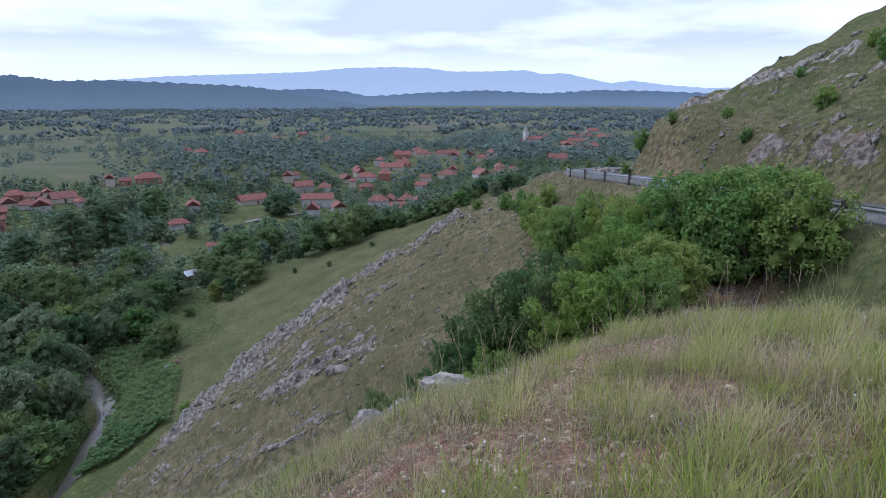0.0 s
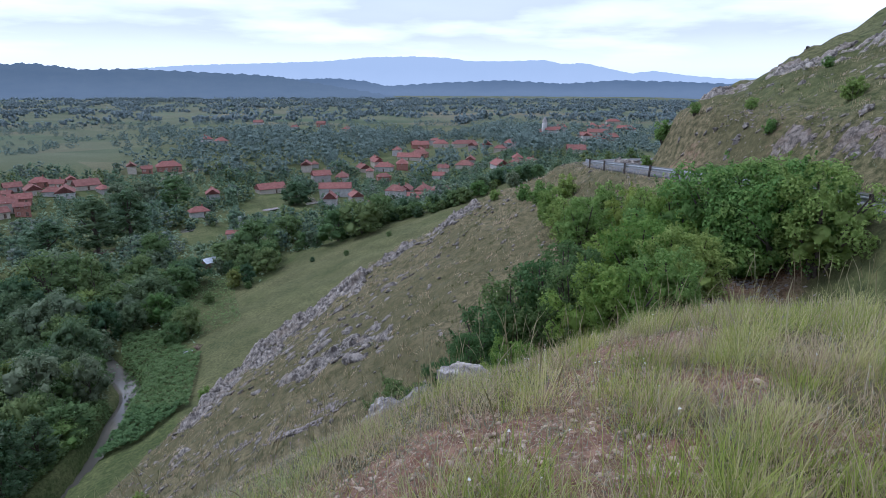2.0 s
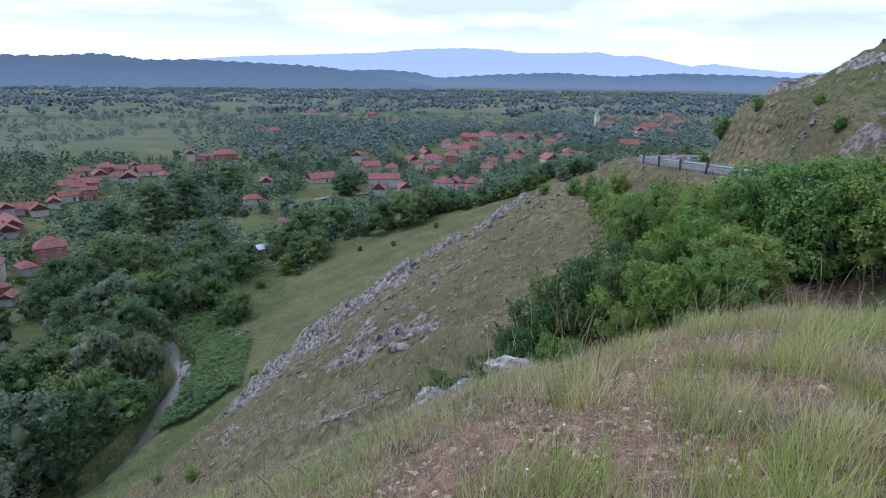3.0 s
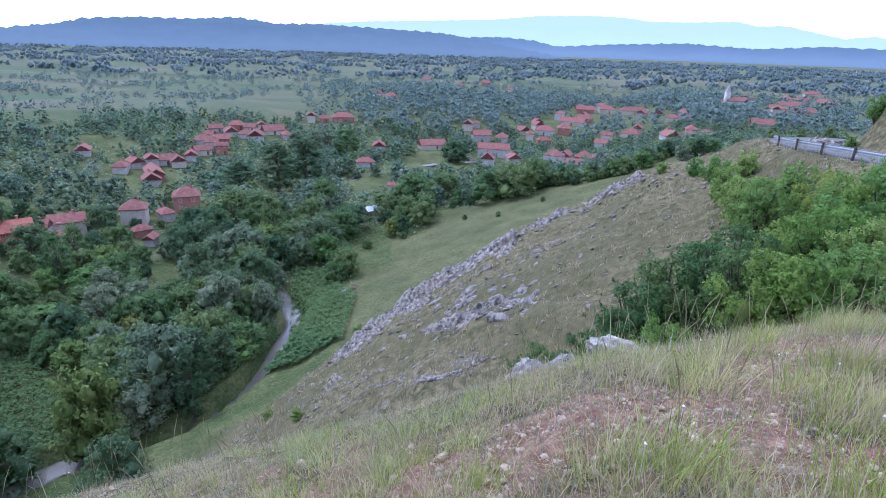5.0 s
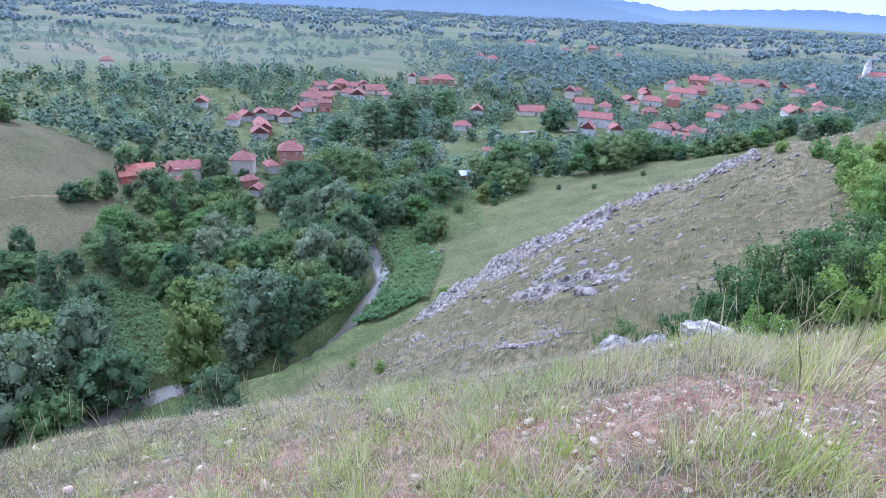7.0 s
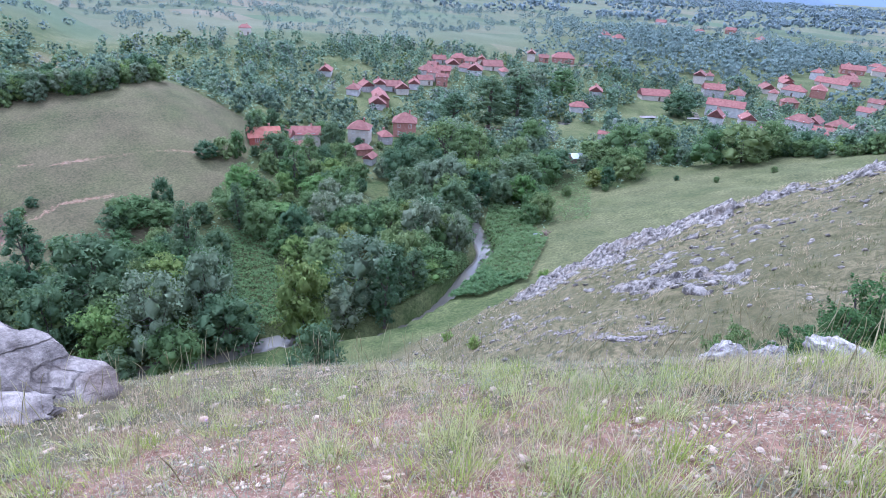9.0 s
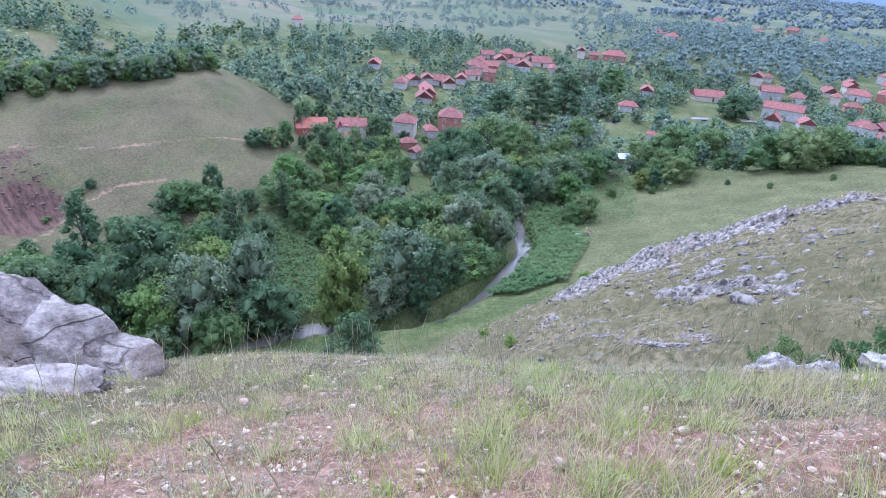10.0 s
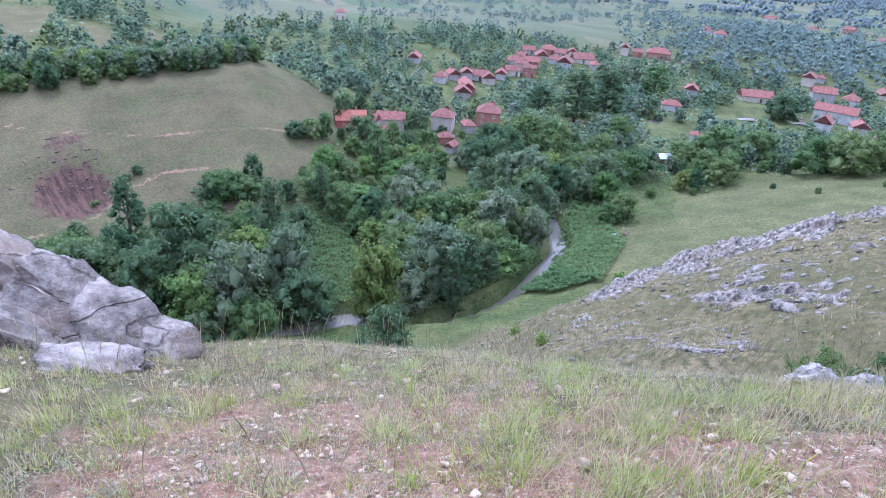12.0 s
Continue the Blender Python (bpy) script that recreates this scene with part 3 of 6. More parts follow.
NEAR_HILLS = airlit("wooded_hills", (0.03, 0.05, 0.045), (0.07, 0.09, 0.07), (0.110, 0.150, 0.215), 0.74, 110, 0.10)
MID_HILLS = airlit("hazed_hills", (0.04, 0.06, 0.07), (0.07, 0.09, 0.09), (0.125, 0.170, 0.245), 0.78, 80, 0.14)
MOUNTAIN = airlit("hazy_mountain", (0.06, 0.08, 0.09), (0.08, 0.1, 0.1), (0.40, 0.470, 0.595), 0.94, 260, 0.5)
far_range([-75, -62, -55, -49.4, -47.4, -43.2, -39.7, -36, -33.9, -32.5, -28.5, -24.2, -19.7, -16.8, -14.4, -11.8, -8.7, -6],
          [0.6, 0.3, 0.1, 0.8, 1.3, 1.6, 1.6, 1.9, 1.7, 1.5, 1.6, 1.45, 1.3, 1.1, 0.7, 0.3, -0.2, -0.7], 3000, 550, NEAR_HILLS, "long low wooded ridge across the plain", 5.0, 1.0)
far_range([-20, -15.8, -11.8, -9.2, -7.1, -4.5, -1.3, 4.1, 9.3, 14.4, 18.9, 23.5, 32, 45], [0.2, 0.9, 1.0, 0.8, 0.35, 0.5, 0.7, 0.9, 0.6, 0.9, 0.8, 0.6, 0.5, 0.4], 3800, 420, MID_HILLS, "wooded hills beyond the plain, blue from an added haze glow", 5.0, 2.0)
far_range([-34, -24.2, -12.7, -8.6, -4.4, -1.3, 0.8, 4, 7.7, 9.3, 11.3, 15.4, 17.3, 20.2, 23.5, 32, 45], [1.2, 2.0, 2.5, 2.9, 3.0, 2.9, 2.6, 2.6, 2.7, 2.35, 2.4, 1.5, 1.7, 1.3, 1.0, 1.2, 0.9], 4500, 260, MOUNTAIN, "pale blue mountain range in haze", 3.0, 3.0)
# ---- houses ----
rng = np.random.default_rng(5)
HOUSES_NEAR = [(-148, 103, 9.3), (-154, 125, 8.1), (-148, 118, 3.5), (-150, 146, 7.0), (-139, 137, 4.4), (-145, 154, 5.1), (-148, 168, 8.7), (-131, 132, 3.8), (-230, 201, 6.9)]
HOUSES_STRIP = [(-201, 192, 6.3), (-204, 203, 6.6), (-186, 192, 15.7), (-180, 186, 8.0), (-199, 207, 6.3), (-200, 215, 7.5), (-195, 218, 8.0), (-196, 229, 6.0), (-197, 238, 6.2), (-198, 247, 5.8),
                (-191, 245, 5.1), (-216, 268, 5.0), (-212, 281, 8.0), (-218, 295, 7.3), (-202, 281, 7.8), (-197, 283, 9.4), (-197, 300, 10.4)]
HOUSES_MID = [(-196, 343, 7.1), (-189, 347, 5.0), (-181, 358, 12.7), (-219, 504, 9.9), (-198, 484, 8.5), (-133, 307, 7.9), (-124, 269, 7.6), (-91, 225, 4.0), (-110, 333, 12.7), (-103, 389, 8.0),
              (-88, 366, 9.5), (-76, 373, 10.3), (-71, 328, 17.7), (-68, 301, 6.2), (-43, 296, 8.2), (-36, 322, 8.8), (-31, 331, 8.5), (-21, 328, 9.0), (-23, 302, 7.7)]
HOUSES_EAST = [(-68, 408, 9.3), (-54, 414, 11.3), (-42, 422, 10.0), (-63, 436, 8.0), (-51, 471, 7.7), (-33, 472, 10.7), (-50, 379, 6.9), (-39, 451, 14.7), (-36, 522, 11.8), (-18, 530, 11.9),
               (-14, 381, 6.2), (4, 532, 19.1), (21, 473, 8.5), (28, 422, 7.6), (3, 393, 9.2), (19, 396, 10.7), (23, 343, 10.6), (26, 283, 9.7), (31, 331, 6.6), (40, 338, 6.1)]
HOUSES_FAR = [(75, 550, 12.5), (90, 555, 17.2), (108, 651, 10.7), (78, 402, 11.1), (110, 531, 12.2), (130, 572, 15.8), (158, 656, 12.1), (145, 661, 10.9), (193, 766, 14.2), (128, 507, 11.3),
              (115, 490, 9.1), (171, 632, 10.6), (174, 614, 10.3), (-254, 742, 9.9), (-186, 662, 8.6), (-169, 717, 9.2), (-127, 659, 8.4), (-339, 231, 6.6)]


def gable_walls(l, w, h, rise):
    a, b = l / 2, w / 2
    v = [(-a, -b, -1.5), (a, -b, -1.5), (a, b, -1.5), (-a, b, -1.5), (-a, -b, h), (a, -b, h), (a, b, h), (-a, b, h), (-a, 0, h + rise), (a, 0, h + rise)]
    f = [(0, 1, 5, 4), (2, 3, 7, 6), (1, 2, 6, 5), (3, 0, 4, 7), (5, 6, 9, 9), (7, 4, 8, 8)]
    return v, f


def roof_shell(l, w, h, rise, hip):
    """Two or four tiled slopes with an overhang and a real thickness."""
    e, t = 0.45, 0.16
    a, b = l / 2 + e, w / 2 + e
    drop = rise * e / (w / 2)
    r = a - b * 0.9 if hip else a
    r = max(r, 0.3)
    z0, z1 = h - drop + 0.05, h + rise + 0.05
    top = [(-a, -b, z0), (a, -b, z0), (a, b, z0), (-a, b, z0), (-r, 0, z1), (r, 0, z1)]
    v = [(x, y, z + t) for x, y, z in top] + top
    f = [(0, 1, 5, 4), (2, 3, 4, 5), (1, 2, 5, 5), (3, 0, 4, 4)]
    f += [(6, 10, 11, 7), (8, 11, 10, 9), (7, 11, 11, 8), (9, 10, 10, 6)]
    f += [(0, 6, 7, 1), (1, 7, 8, 2), (2, 8, 9, 3), (3, 9, 6, 0)]
    return v, f


def poly_mesh(name, v, f, mat):
    me = bpy.data.meshes.new(name)
    me.from_pydata([tuple(p) for p in v], [], [tuple(dict.fromkeys(q)) for q in f])
    me.update()
    me.materials.append(mat)
    return me


FRAME_MESH = mesh_of("window", *joined([box(-0.62, 0.62, -0.05, 0.07, -0.72, -0.6), box(-0.62, 0.62, -0.05, 0.07, 0.6, 0.72), box(-0.62, -0.5, -0.05, 0.07, -0.6, 0.6),
                                        box(0.5, 0.62, -0.05, 0.07, -0.6, 0.6), box(-0.05, 0.05, -0.05, 0.06, -0.6, 0.6)]), PLASTER[0])
PANE_MESH = mesh_of("pane", *box(-0.5, 0.5, -0.04, 0.03, -0.6, 0.6), GLASS)
DOOR_MESH = mesh_of("door", *joined([box(-0.5, 0.5, -0.04, 0.05, 0.0, 2.05), box(-0.38, 0.38, 0.05, 0.07, 0.2, 0.9), box(-0.38, 0.38, 0.05, 0.07, 1.1, 1.9)]), TIMBER)
CHIMNEY_MESH = mesh_of("chimney", *joined([box(-0.28, 0.28, -0.28, 0.28, -0.9, 0.8), box(-0.36, 0.36, -0.36, 0.36, 0.8, 0.95)]), PLASTER[2])
TONE = ["white-plastered", "cream-plastered", "bare brick", "grey-rendered", "red-brick"]
TILES = ["red clay tile roof", "weathered brown tile roof", "bright orange tile roof"]
TAKEN = []


def house(x, y, l, w, h, turn, roof, wall, hip=False, rise=None, windows=True, name="house", category="house", label=""):
    rise = rise or w * 0.34
    z = float(min(height(x + dx, y + dy) for dx in (-l / 3, l / 3) for dy in (-l / 3, l / 3))) + 0.3
    root = new(name)
    root.matrix_world = pose(x, y, z, 0, 0, turn)
    walls = part("wall", poly_mesh("wall", *(gable_walls(l, w, h, 0.0 if hip else rise)), PLASTER[wall]), root)
    part("roof", poly_mesh("roof", *roof_shell(l, w, h, rise, hip), CLAY[roof]), root, TILES[roof])
    if windows:
        rows = [1.5] if h < 4 else [1.5, 4.2]
        n = max(2, int(l / 3.2))
        for side in (-1, 1):
            for zz in rows:
                for k in range(n):
                    xx = (k + 0.5) / n * l - l / 2
                    if side == -1 and k == n // 2 and zz == rows[0]:
                        d = part("door", DOOR_MESH, walls)
                        d.matrix_local = pose(xx, -w / 2, 0.0, 0, 0, 180)
                        continue
                    o = part("window", FRAME_MESH, walls)
                    o.matrix_local = pose(xx, side * w / 2, zz, 0, 0, 0 if side == 1 else 180)
                    if l > 6.5:
                        part("pane", PANE_MESH, walls).matrix_local = o.matrix_local.copy()
        for end in (-1, 1):
            o = part("window", FRAME_MESH, walls)
            o.matrix_local = pose(end * l / 2, 0, rows[-1], 0, 0, -90 * end)
            part("pane", PANE_MESH, walls).matrix_local = o.matrix_local.copy()
        c = part("chimney", CHIMNEY_MESH, root)
        c.matrix_local = pose(l * 0.2, w * 0.08, h + rise)
    TAKEN.append((x, y, max(l, w)))
    tagged(root, label or f"{TONE[wall]} village {category} with a {TILES[roof]}", category)
    return root


def settle(rows, group, near=False):
    for x, y, l in rows:
        k = rng.random()
        small = l < 5
        along = math.degrees(math.atan2(-x, y)) + (rng.choice([0, 90]) if l < 11 else 0) + rng.uniform(-22, 22)
        l = l * rng.uniform(1.05, 1.25)
        ob = house(x, y, l, min(l * rng.uniform(0.62, 0.8), 8.0), 2.2 if small else rng.choice([2.6, 2.8, 3.0, 4.6] if l < 12 else [2.8, 3.4]), along,
                   int(rng.choice([0, 0, 0, 1, 1, 1])), int(rng.choice([0, 0, 1, 1, 2, 3])), rng.random() < 0.35, None, not small,
                   "shed" if small else "house", "shed" if small else "house")
        ob["group"] = group


house(-148, 104, 9.0, 6.2, 5.0, 62, 2, 4, label="two-storey red-brick house with bright orange tile roof")
house(-153, 114, 7.0, 5.0, 3.4, 35, 0, 3, label="low farm building with a red tile roof beside trees")
house(-148, 168, 8.6, 8.0, 5.6, 40, 1, 2, True, label="square two-storey bare brick house with a hipped roof")
house(-150, 146, 7.4, 6.6, 5.4, 35, 1, 1, True, label="tall cream house with a hipped tile roof")
house(-71, 328, 17.5, 7.5, 4.8, 8, 0, 0, label="long white house with a red tile roof")
house(-68, 301, 6.4, 6.6, 4.2, 95, 0, 0, rise=3.0, label="small white gabled house with a steep red roof")
house(-186, 194, 16.5, 6.0, 3.4, -40, 0, 2, windows=False, name="barn", category="barn", label="long brick barn with a red tile roof")
settle([r for r in HOUSES_NEAR if r not in ((-148, 103, 9.3), (-148, 168, 8.7), (-150, 146, 7.0))], "houses by the far bank")
settle([r for r in HOUSES_STRIP if r[2] != 15.7], "houses along the village strip")
settle([r for r in HOUSES_MID if r[2] not in (17.7, 6.2)], "houses of the village")
settle(HOUSES_EAST, "houses of the village")
settle(HOUSES_FAR, "houses of the far village")
# barns and outbuildings round the yards
YARDS = [(x + rng.uniform(-13, 13), y + rng.uniform(5, 16), rng.uniform(5.2, 8.5)) for x, y, l in HOUSES_STRIP + HOUSES_MID[8:] + HOUSES_EAST + HOUSES_FAR[:12] if rng.random() < 0.75]
settle([r for r in YARDS if min(math.hypot(r[0] - h[0], r[1] - h[1]) - h[2] * 0.5 for h in TAKEN) > 4.5], "barns of the village yards")


def church(x, y):
    z = float(height(x, y))
    root = new("church")
    root.matrix_world = pose(x, y, z, 0, 0, 20)
    part("nave", poly_mesh("nave", *gable_walls(16, 8, 6, 2.6), PLASTER[0]), root)
    part("roof", poly_mesh("roof", *roof_shell(16, 8, 6, 2.6, False), CLAY[0]), root, "red clay tile roof")
    t = part("tower", mesh_of("tower", *joined([box(-9.9, -6.3, -1.8, 1.8, -1, 13), box(-10.1, -6.1, -2.0, 2.0, 12.6, 13.0)]), PLASTER[0]), root, "white square bell tower")
    v = [(-10, -1.9, 13), (-6.2, -1.9, 13), (-6.2, 1.9, 13), (-10, 1.9, 13), (-8.1, 0, 18.5)]
    part("spire", poly_mesh("spire", v, [(0, 1, 4, 4), (1, 2, 4, 4), (2, 3, 4, 4), (3, 0, 4, 4)], PLASTER[3]), root)
    for s in (-1, 1):
        o = part("window", FRAME_MESH, t)
        o.matrix_local = pose(-8.1, 1.8 * s, 10.5, 0, 0, 0 if s == 1 else 180)
    TAKEN.append((x, y, 16))
    tagged(root, "white church with a square tower among red roofs", "church")


church(84, 550)


def tent_shed(x, y):
    """A small hut under a white sheet roof."""
    z = float(height(x, y))
    root = new("garden_hut")
    root.matrix_world = pose(x, y, z, 0, 0, 60)
    part("wall", mesh_of("wall", *box(-2.2, 2.2, -1.6, 1.6, -0.5, 1.9), TIMBER), root)
    v = [(-2.6, -2.0, 1.8), (2.6, -2.0, 1.8), (2.6, 2.0, 2.5), (-2.6, 2.0, 2.5), (-2.6, 0.1, 2.9), (2.6, 0.1, 2.9)]
    v += [(a, b, c + 0.06) for a, b, c in v]
    part("roof", poly_mesh("roof", v, [(6, 7, 11, 10), (10, 11, 8, 9), (0, 4, 5, 1), (4, 3, 2, 5), (0, 1, 7, 6), (2, 3, 9, 8), (1, 5, 11, 7), (5, 2, 8, 11), (0, 6, 10, 4), (4, 10, 9, 3)], WHITE), root, "white sheet roof")
    TAKEN.append((x, y, 7))
    tagged(root, "small timber hut with a white sheet roof", "hut")


tent_shed(-84, 186)
# ---- trees and bushes ----
def leaf_cards(c, nrm, size, rnd, slim=0.62, stray=0.38):
    """Small leaf shapes at points c that face roughly along nrm: places, faces, and normals that follow the crown."""
    n = len(c)
    soft = nrm / (np.linalg.norm(nrm, axis=1)[:, None] + 1e-9) + (0, 0, 0.35) + rnd.normal(0, stray, (n, 3))
    soft = np.repeat(soft / np.linalg.norm(soft, axis=1)[:, None], 3, 0)
    nrm = nrm + rnd.normal(0, 0.38, (n, 3)) + (0, 0, 0.15)
    nrm /= np.linalg.norm(nrm, axis=1)[:, None]
    t = np.cross(nrm, rnd.normal(0, 1, (n, 3)))
    t /= np.linalg.norm(t, axis=1)[:, None]
    b = np.cross(nrm, t)
    s = (size * rnd.uniform(0.6, 1.3, n))[:, None]
    v = np.stack([c - t * s, c + t * s * 0.7 - b * s * slim, c + t * s * 0.7 + b * s * slim], 1)
    return v.reshape(-1, 3), np.arange(3 * n).reshape(-1, 3), soft


def split(f):
    """Four-sided faces as triangles."""
    f = np.asarray(f)
    return np.concatenate([f[:, [0, 1, 2]], f[:, [0, 2, 3]]])


def cores(rnd, blobs, fill=0.78):
    """The dense inside of each clump: an uneven low solid, with normals that point outward."""
    base = np.array([(a, b, c) for a in (-1, 1) for b in (-1, 1) for c in (-1, 1)] + [(2, 0, 0), (-2, 0, 0), (0, 2, 0), (0, -2, 0), (0, 0, 2), (0, 0, -2)], float)
    base[:8] /= 3 ** 0.5
    base[8:] /= 2
    face = []
    for a in range(8):
        for axis in range(3):
            e = base[a].copy()
            e[axis] = -e[axis]
            b = int(np.argmin(np.linalg.norm(base[:8] - e, axis=1)))
            if a < b:
                u, w = (8 + 2 * k + (base[a][k] < 0) for k in range(3) if k != axis)
                q = [a, u, b, w]
                out = np.cross(base[u] - base[a], base[w] - base[a])
                face.append(q if out @ (base[a] + base[b]) > 0 else q[::-1])
    face = split(face)
    cen, rad = blobs
    v, n = [], []
    for c, r in zip(cen, rad):
        d = base * rnd.uniform(0.55, 1.15, (14, 1))
        v.append(c + d * r * fill)
        n.append(base + (0, 0, 0.2) + rnd.normal(0, 0.3, (14, 3)))
    n = np.concatenate(n)
    return np.concatenate(v), np.concatenate([face + 14 * k for k in range(len(cen))]), n / np.linalg.norm(n, axis=1)[:, None]


def clothed(solid, leaf, rnd, times=3):
    """Leaves that lie on the dense inside."""
    v, n = np.repeat(solid[0], times, 0), np.repeat(solid[2], times, 0)
    return leaf_cards(v + rnd.normal(0, leaf * 1.1, v.shape) + n * leaf * 0.5, n, leaf * 1.1, rnd)


def both(a, b):
    return np.concatenate([a[0], b[0]]), np.concatenate([a[1], b[1] + len(a[0])]), np.concatenate([a[2], b[2]])


def leaves_and_cores(cards, solid):
    """Leaves and the dense clumps below them as one set of places, faces and normals."""
    return both(cards, solid)


def leaves_of(name, cards, mat):
    return mesh_of(name, cards[0], cards[1], mat, True, cards[2])


def crown_points(rnd, count, blobs):
    """Points over the outside of a heap of rounded clumps; blobs: centre, radius."""
    cen, rad = blobs
    w = rad ** 2
    k = rnd.choice(len(cen), count, p=w / w.sum())
    d = rnd.normal(0, 1, (count, 3))
    d /= np.linalg.norm(d, axis=1)[:, None]
    d[:, 2] = np.where(d[:, 2] < -0.5, -d[:, 2], d[:, 2])
    p = cen[k] + d * (rad[k] * rnd.uniform(0.55, 1.2, count))[:, None]
    deep = np.zeros(count)
    for q, r in zip(cen, rad):
        deep = np.maximum(deep, 1 - np.linalg.norm(p - q, axis=1) / r)
    keep = deep < 0.33
    return p[keep], d[keep]


def clumps(rnd, n, h, w, low, shape, size=(0.055, 0.125)):
    """Centres and sizes of a crown's leaf clumps. shape: 0 round, 1 tall, 2 low and spreading."""
    u = (np.arange(n) + rnd.uniform(0, 1, n)) / n
    a = np.arange(n) * 2.4 + rnd.uniform(-0.9, 0.9, n)
    z = low + (h - low) * u
    prof = np.sin(np.pi * np.clip(0.17 + 0.77 * u, 0, 1)) ** (0.6 if shape != 1 else 0.8)
    lobe = 1 + 0.16 * np.sin(3 * a + rnd.uniform(0, 6)) * np.sin(5 * u + rnd.uniform(0, 6)) + rnd.normal(0, 0.08, n)
    rr = w / 2 * prof * lobe * np.where(rnd.random(n) < 0.25, rnd.uniform(0.15, 0.6, n), rnd.uniform(0.66, 0.92, n))
    rad = w * rnd.uniform(*size, n) * (0.75 + 0.25 * prof)
    return np.stack([rr * np.cos(a), rr * np.sin(a), np.minimum(z + rnd.normal(0, 0.02 * h, n), h - rad * 0.6)], 1), rad


def heart(rnd, h, w, low, shape, n=26):
    """The dense inside of a crown: many uneven lumps, rough enough to read as leaves."""
    cen, rad = clumps(rnd, n, h * 0.93, w * 0.86, low + 0.03 * h, shape, (0.13, 0.19))
    v, f, soft = cores(rnd, (cen, rad), 0.92)
    soft = soft + rnd.normal(0, 0.55, soft.shape)
    return v, f, soft / np.linalg.norm(soft, axis=1)[:, None]


def tree_model(name, seed, h, w, leaf, mat, count, n=60, shape=0, low=0.22, label="", category="tree"):
    """One tree: tapered trunk with limbs, and a crown of many leaves."""
    rnd = np.random.default_rng(seed)
    b = clumps(rnd, n, h, w, h * low, shape)
    c, d = crown_points(rnd, count, b)
    root = new(name)
    limbs = []
    lean = rnd.normal(0, 0.03, 2) * h
    mid = [(lean[0] * t * t, lean[1] * t * t, h * 0.8 * t - 0.4) for t in np.linspace(0, 1, 7)]
    r0 = 0.022 * h
    limbs.append(tube(mid, np.linspace(r0, r0 * 0.25, 7), 7))
    for k in rnd.choice(n, min(n, 8), replace=False):
        e = b[0][k]
        s = np.array(mid[2 + int(3 * rnd.random())])
        limbs.append(tube([s, (s + e) / 2 + (0, 0, -0.03 * h), e], [r0 * 0.45, r0 * 0.28, r0 * 0.1], 5))
    part("trunk", mesh_of("trunk", *joined(limbs), BARK, True), root)
    inner = heart(rnd, h, w, h * low, shape)
    part("crown", leaves_of("crown", leaves_and_cores(both(leaf_cards(c, d, leaf, rnd), clothed(inner, leaf, rnd)), inner), mat), root)
    return tagged(root, label, category)


def bush_model(seed, h, w, leaf, mat, count, label, n=60, twigs=16):
    """A bush of many stems: uneven, with shoots that break its outline."""
    rnd = np.random.default_rng(seed)
    cen, rad = clumps(rnd, n, h, w, 0.03 * h, 2, (0.05, 0.12))
    c, d = crown_points(rnd, count, (cen, rad))
    k = rnd.choice(n, n // 2)
    reach = rnd.uniform(0.06, 0.17, len(k)) * h
    k, reach = np.repeat(k, count // 220), np.repeat(reach, count // 220)
    out = cen[k] * (1, 1, 0) / (np.linalg.norm(cen[k] * (1, 1, 0), axis=1)[:, None] + 0.05) * 0.7 + (0, 0, 1.0)
    along = rnd.uniform(0.2, 1, len(k))[:, None]
    c = np.concatenate([c, cen[k] + out * along * (rad[k] * 0.6 + reach)[:, None] + rnd.normal(0, 0.022, (len(k), 3)) * (1.2 - along)])
    d = np.concatenate([d, out + rnd.normal(0, 0.5, (len(k), 3))])
    root = new("bush")
    stems = []
    for k in rnd.choice(n, min(n, twigs), replace=False):
        e = cen[k]
        stems.append(tube([(e[0] * 0.12, e[1] * 0.12, -0.3), e * (0.5, 0.5, 0.55), e], [0.022, 0.015, 0.006], 5))
    part("trunk", mesh_of("trunk", *joined(stems), BARK, True), root)
    inner = heart(rnd, h * 0.80, w * 0.74, 0.02 * h, 2, 30)
    part("crown", leaves_of("crown", leaves_and_cores(both(leaf_cards(c, d, leaf, rnd, 0.6, 0.5), clothed(inner, leaf, rnd, 5)), inner), mat), root)
    return tagged(root, label, "bush")


def stand(ob, x, y, turn=0.0, s=1.0, tall=1.0, sink=0.0, first=False):
    m = pose(x, y, float(height(x, y)) - sink, 0, 0, turn) @ Matrix.Diagonal((s, s, s * tall, 1))
    if first:
        ob.matrix_world = m
        return ob
    return copy_thing(ob, m @ Matrix.Diagonal((1 / ob.scale[0], 1 / ob.scale[1], 1 / ob.scale[2], 1)))


def at(az, r):
    a = radians(az)
    return r * math.sin(a), r * math.cos(a)


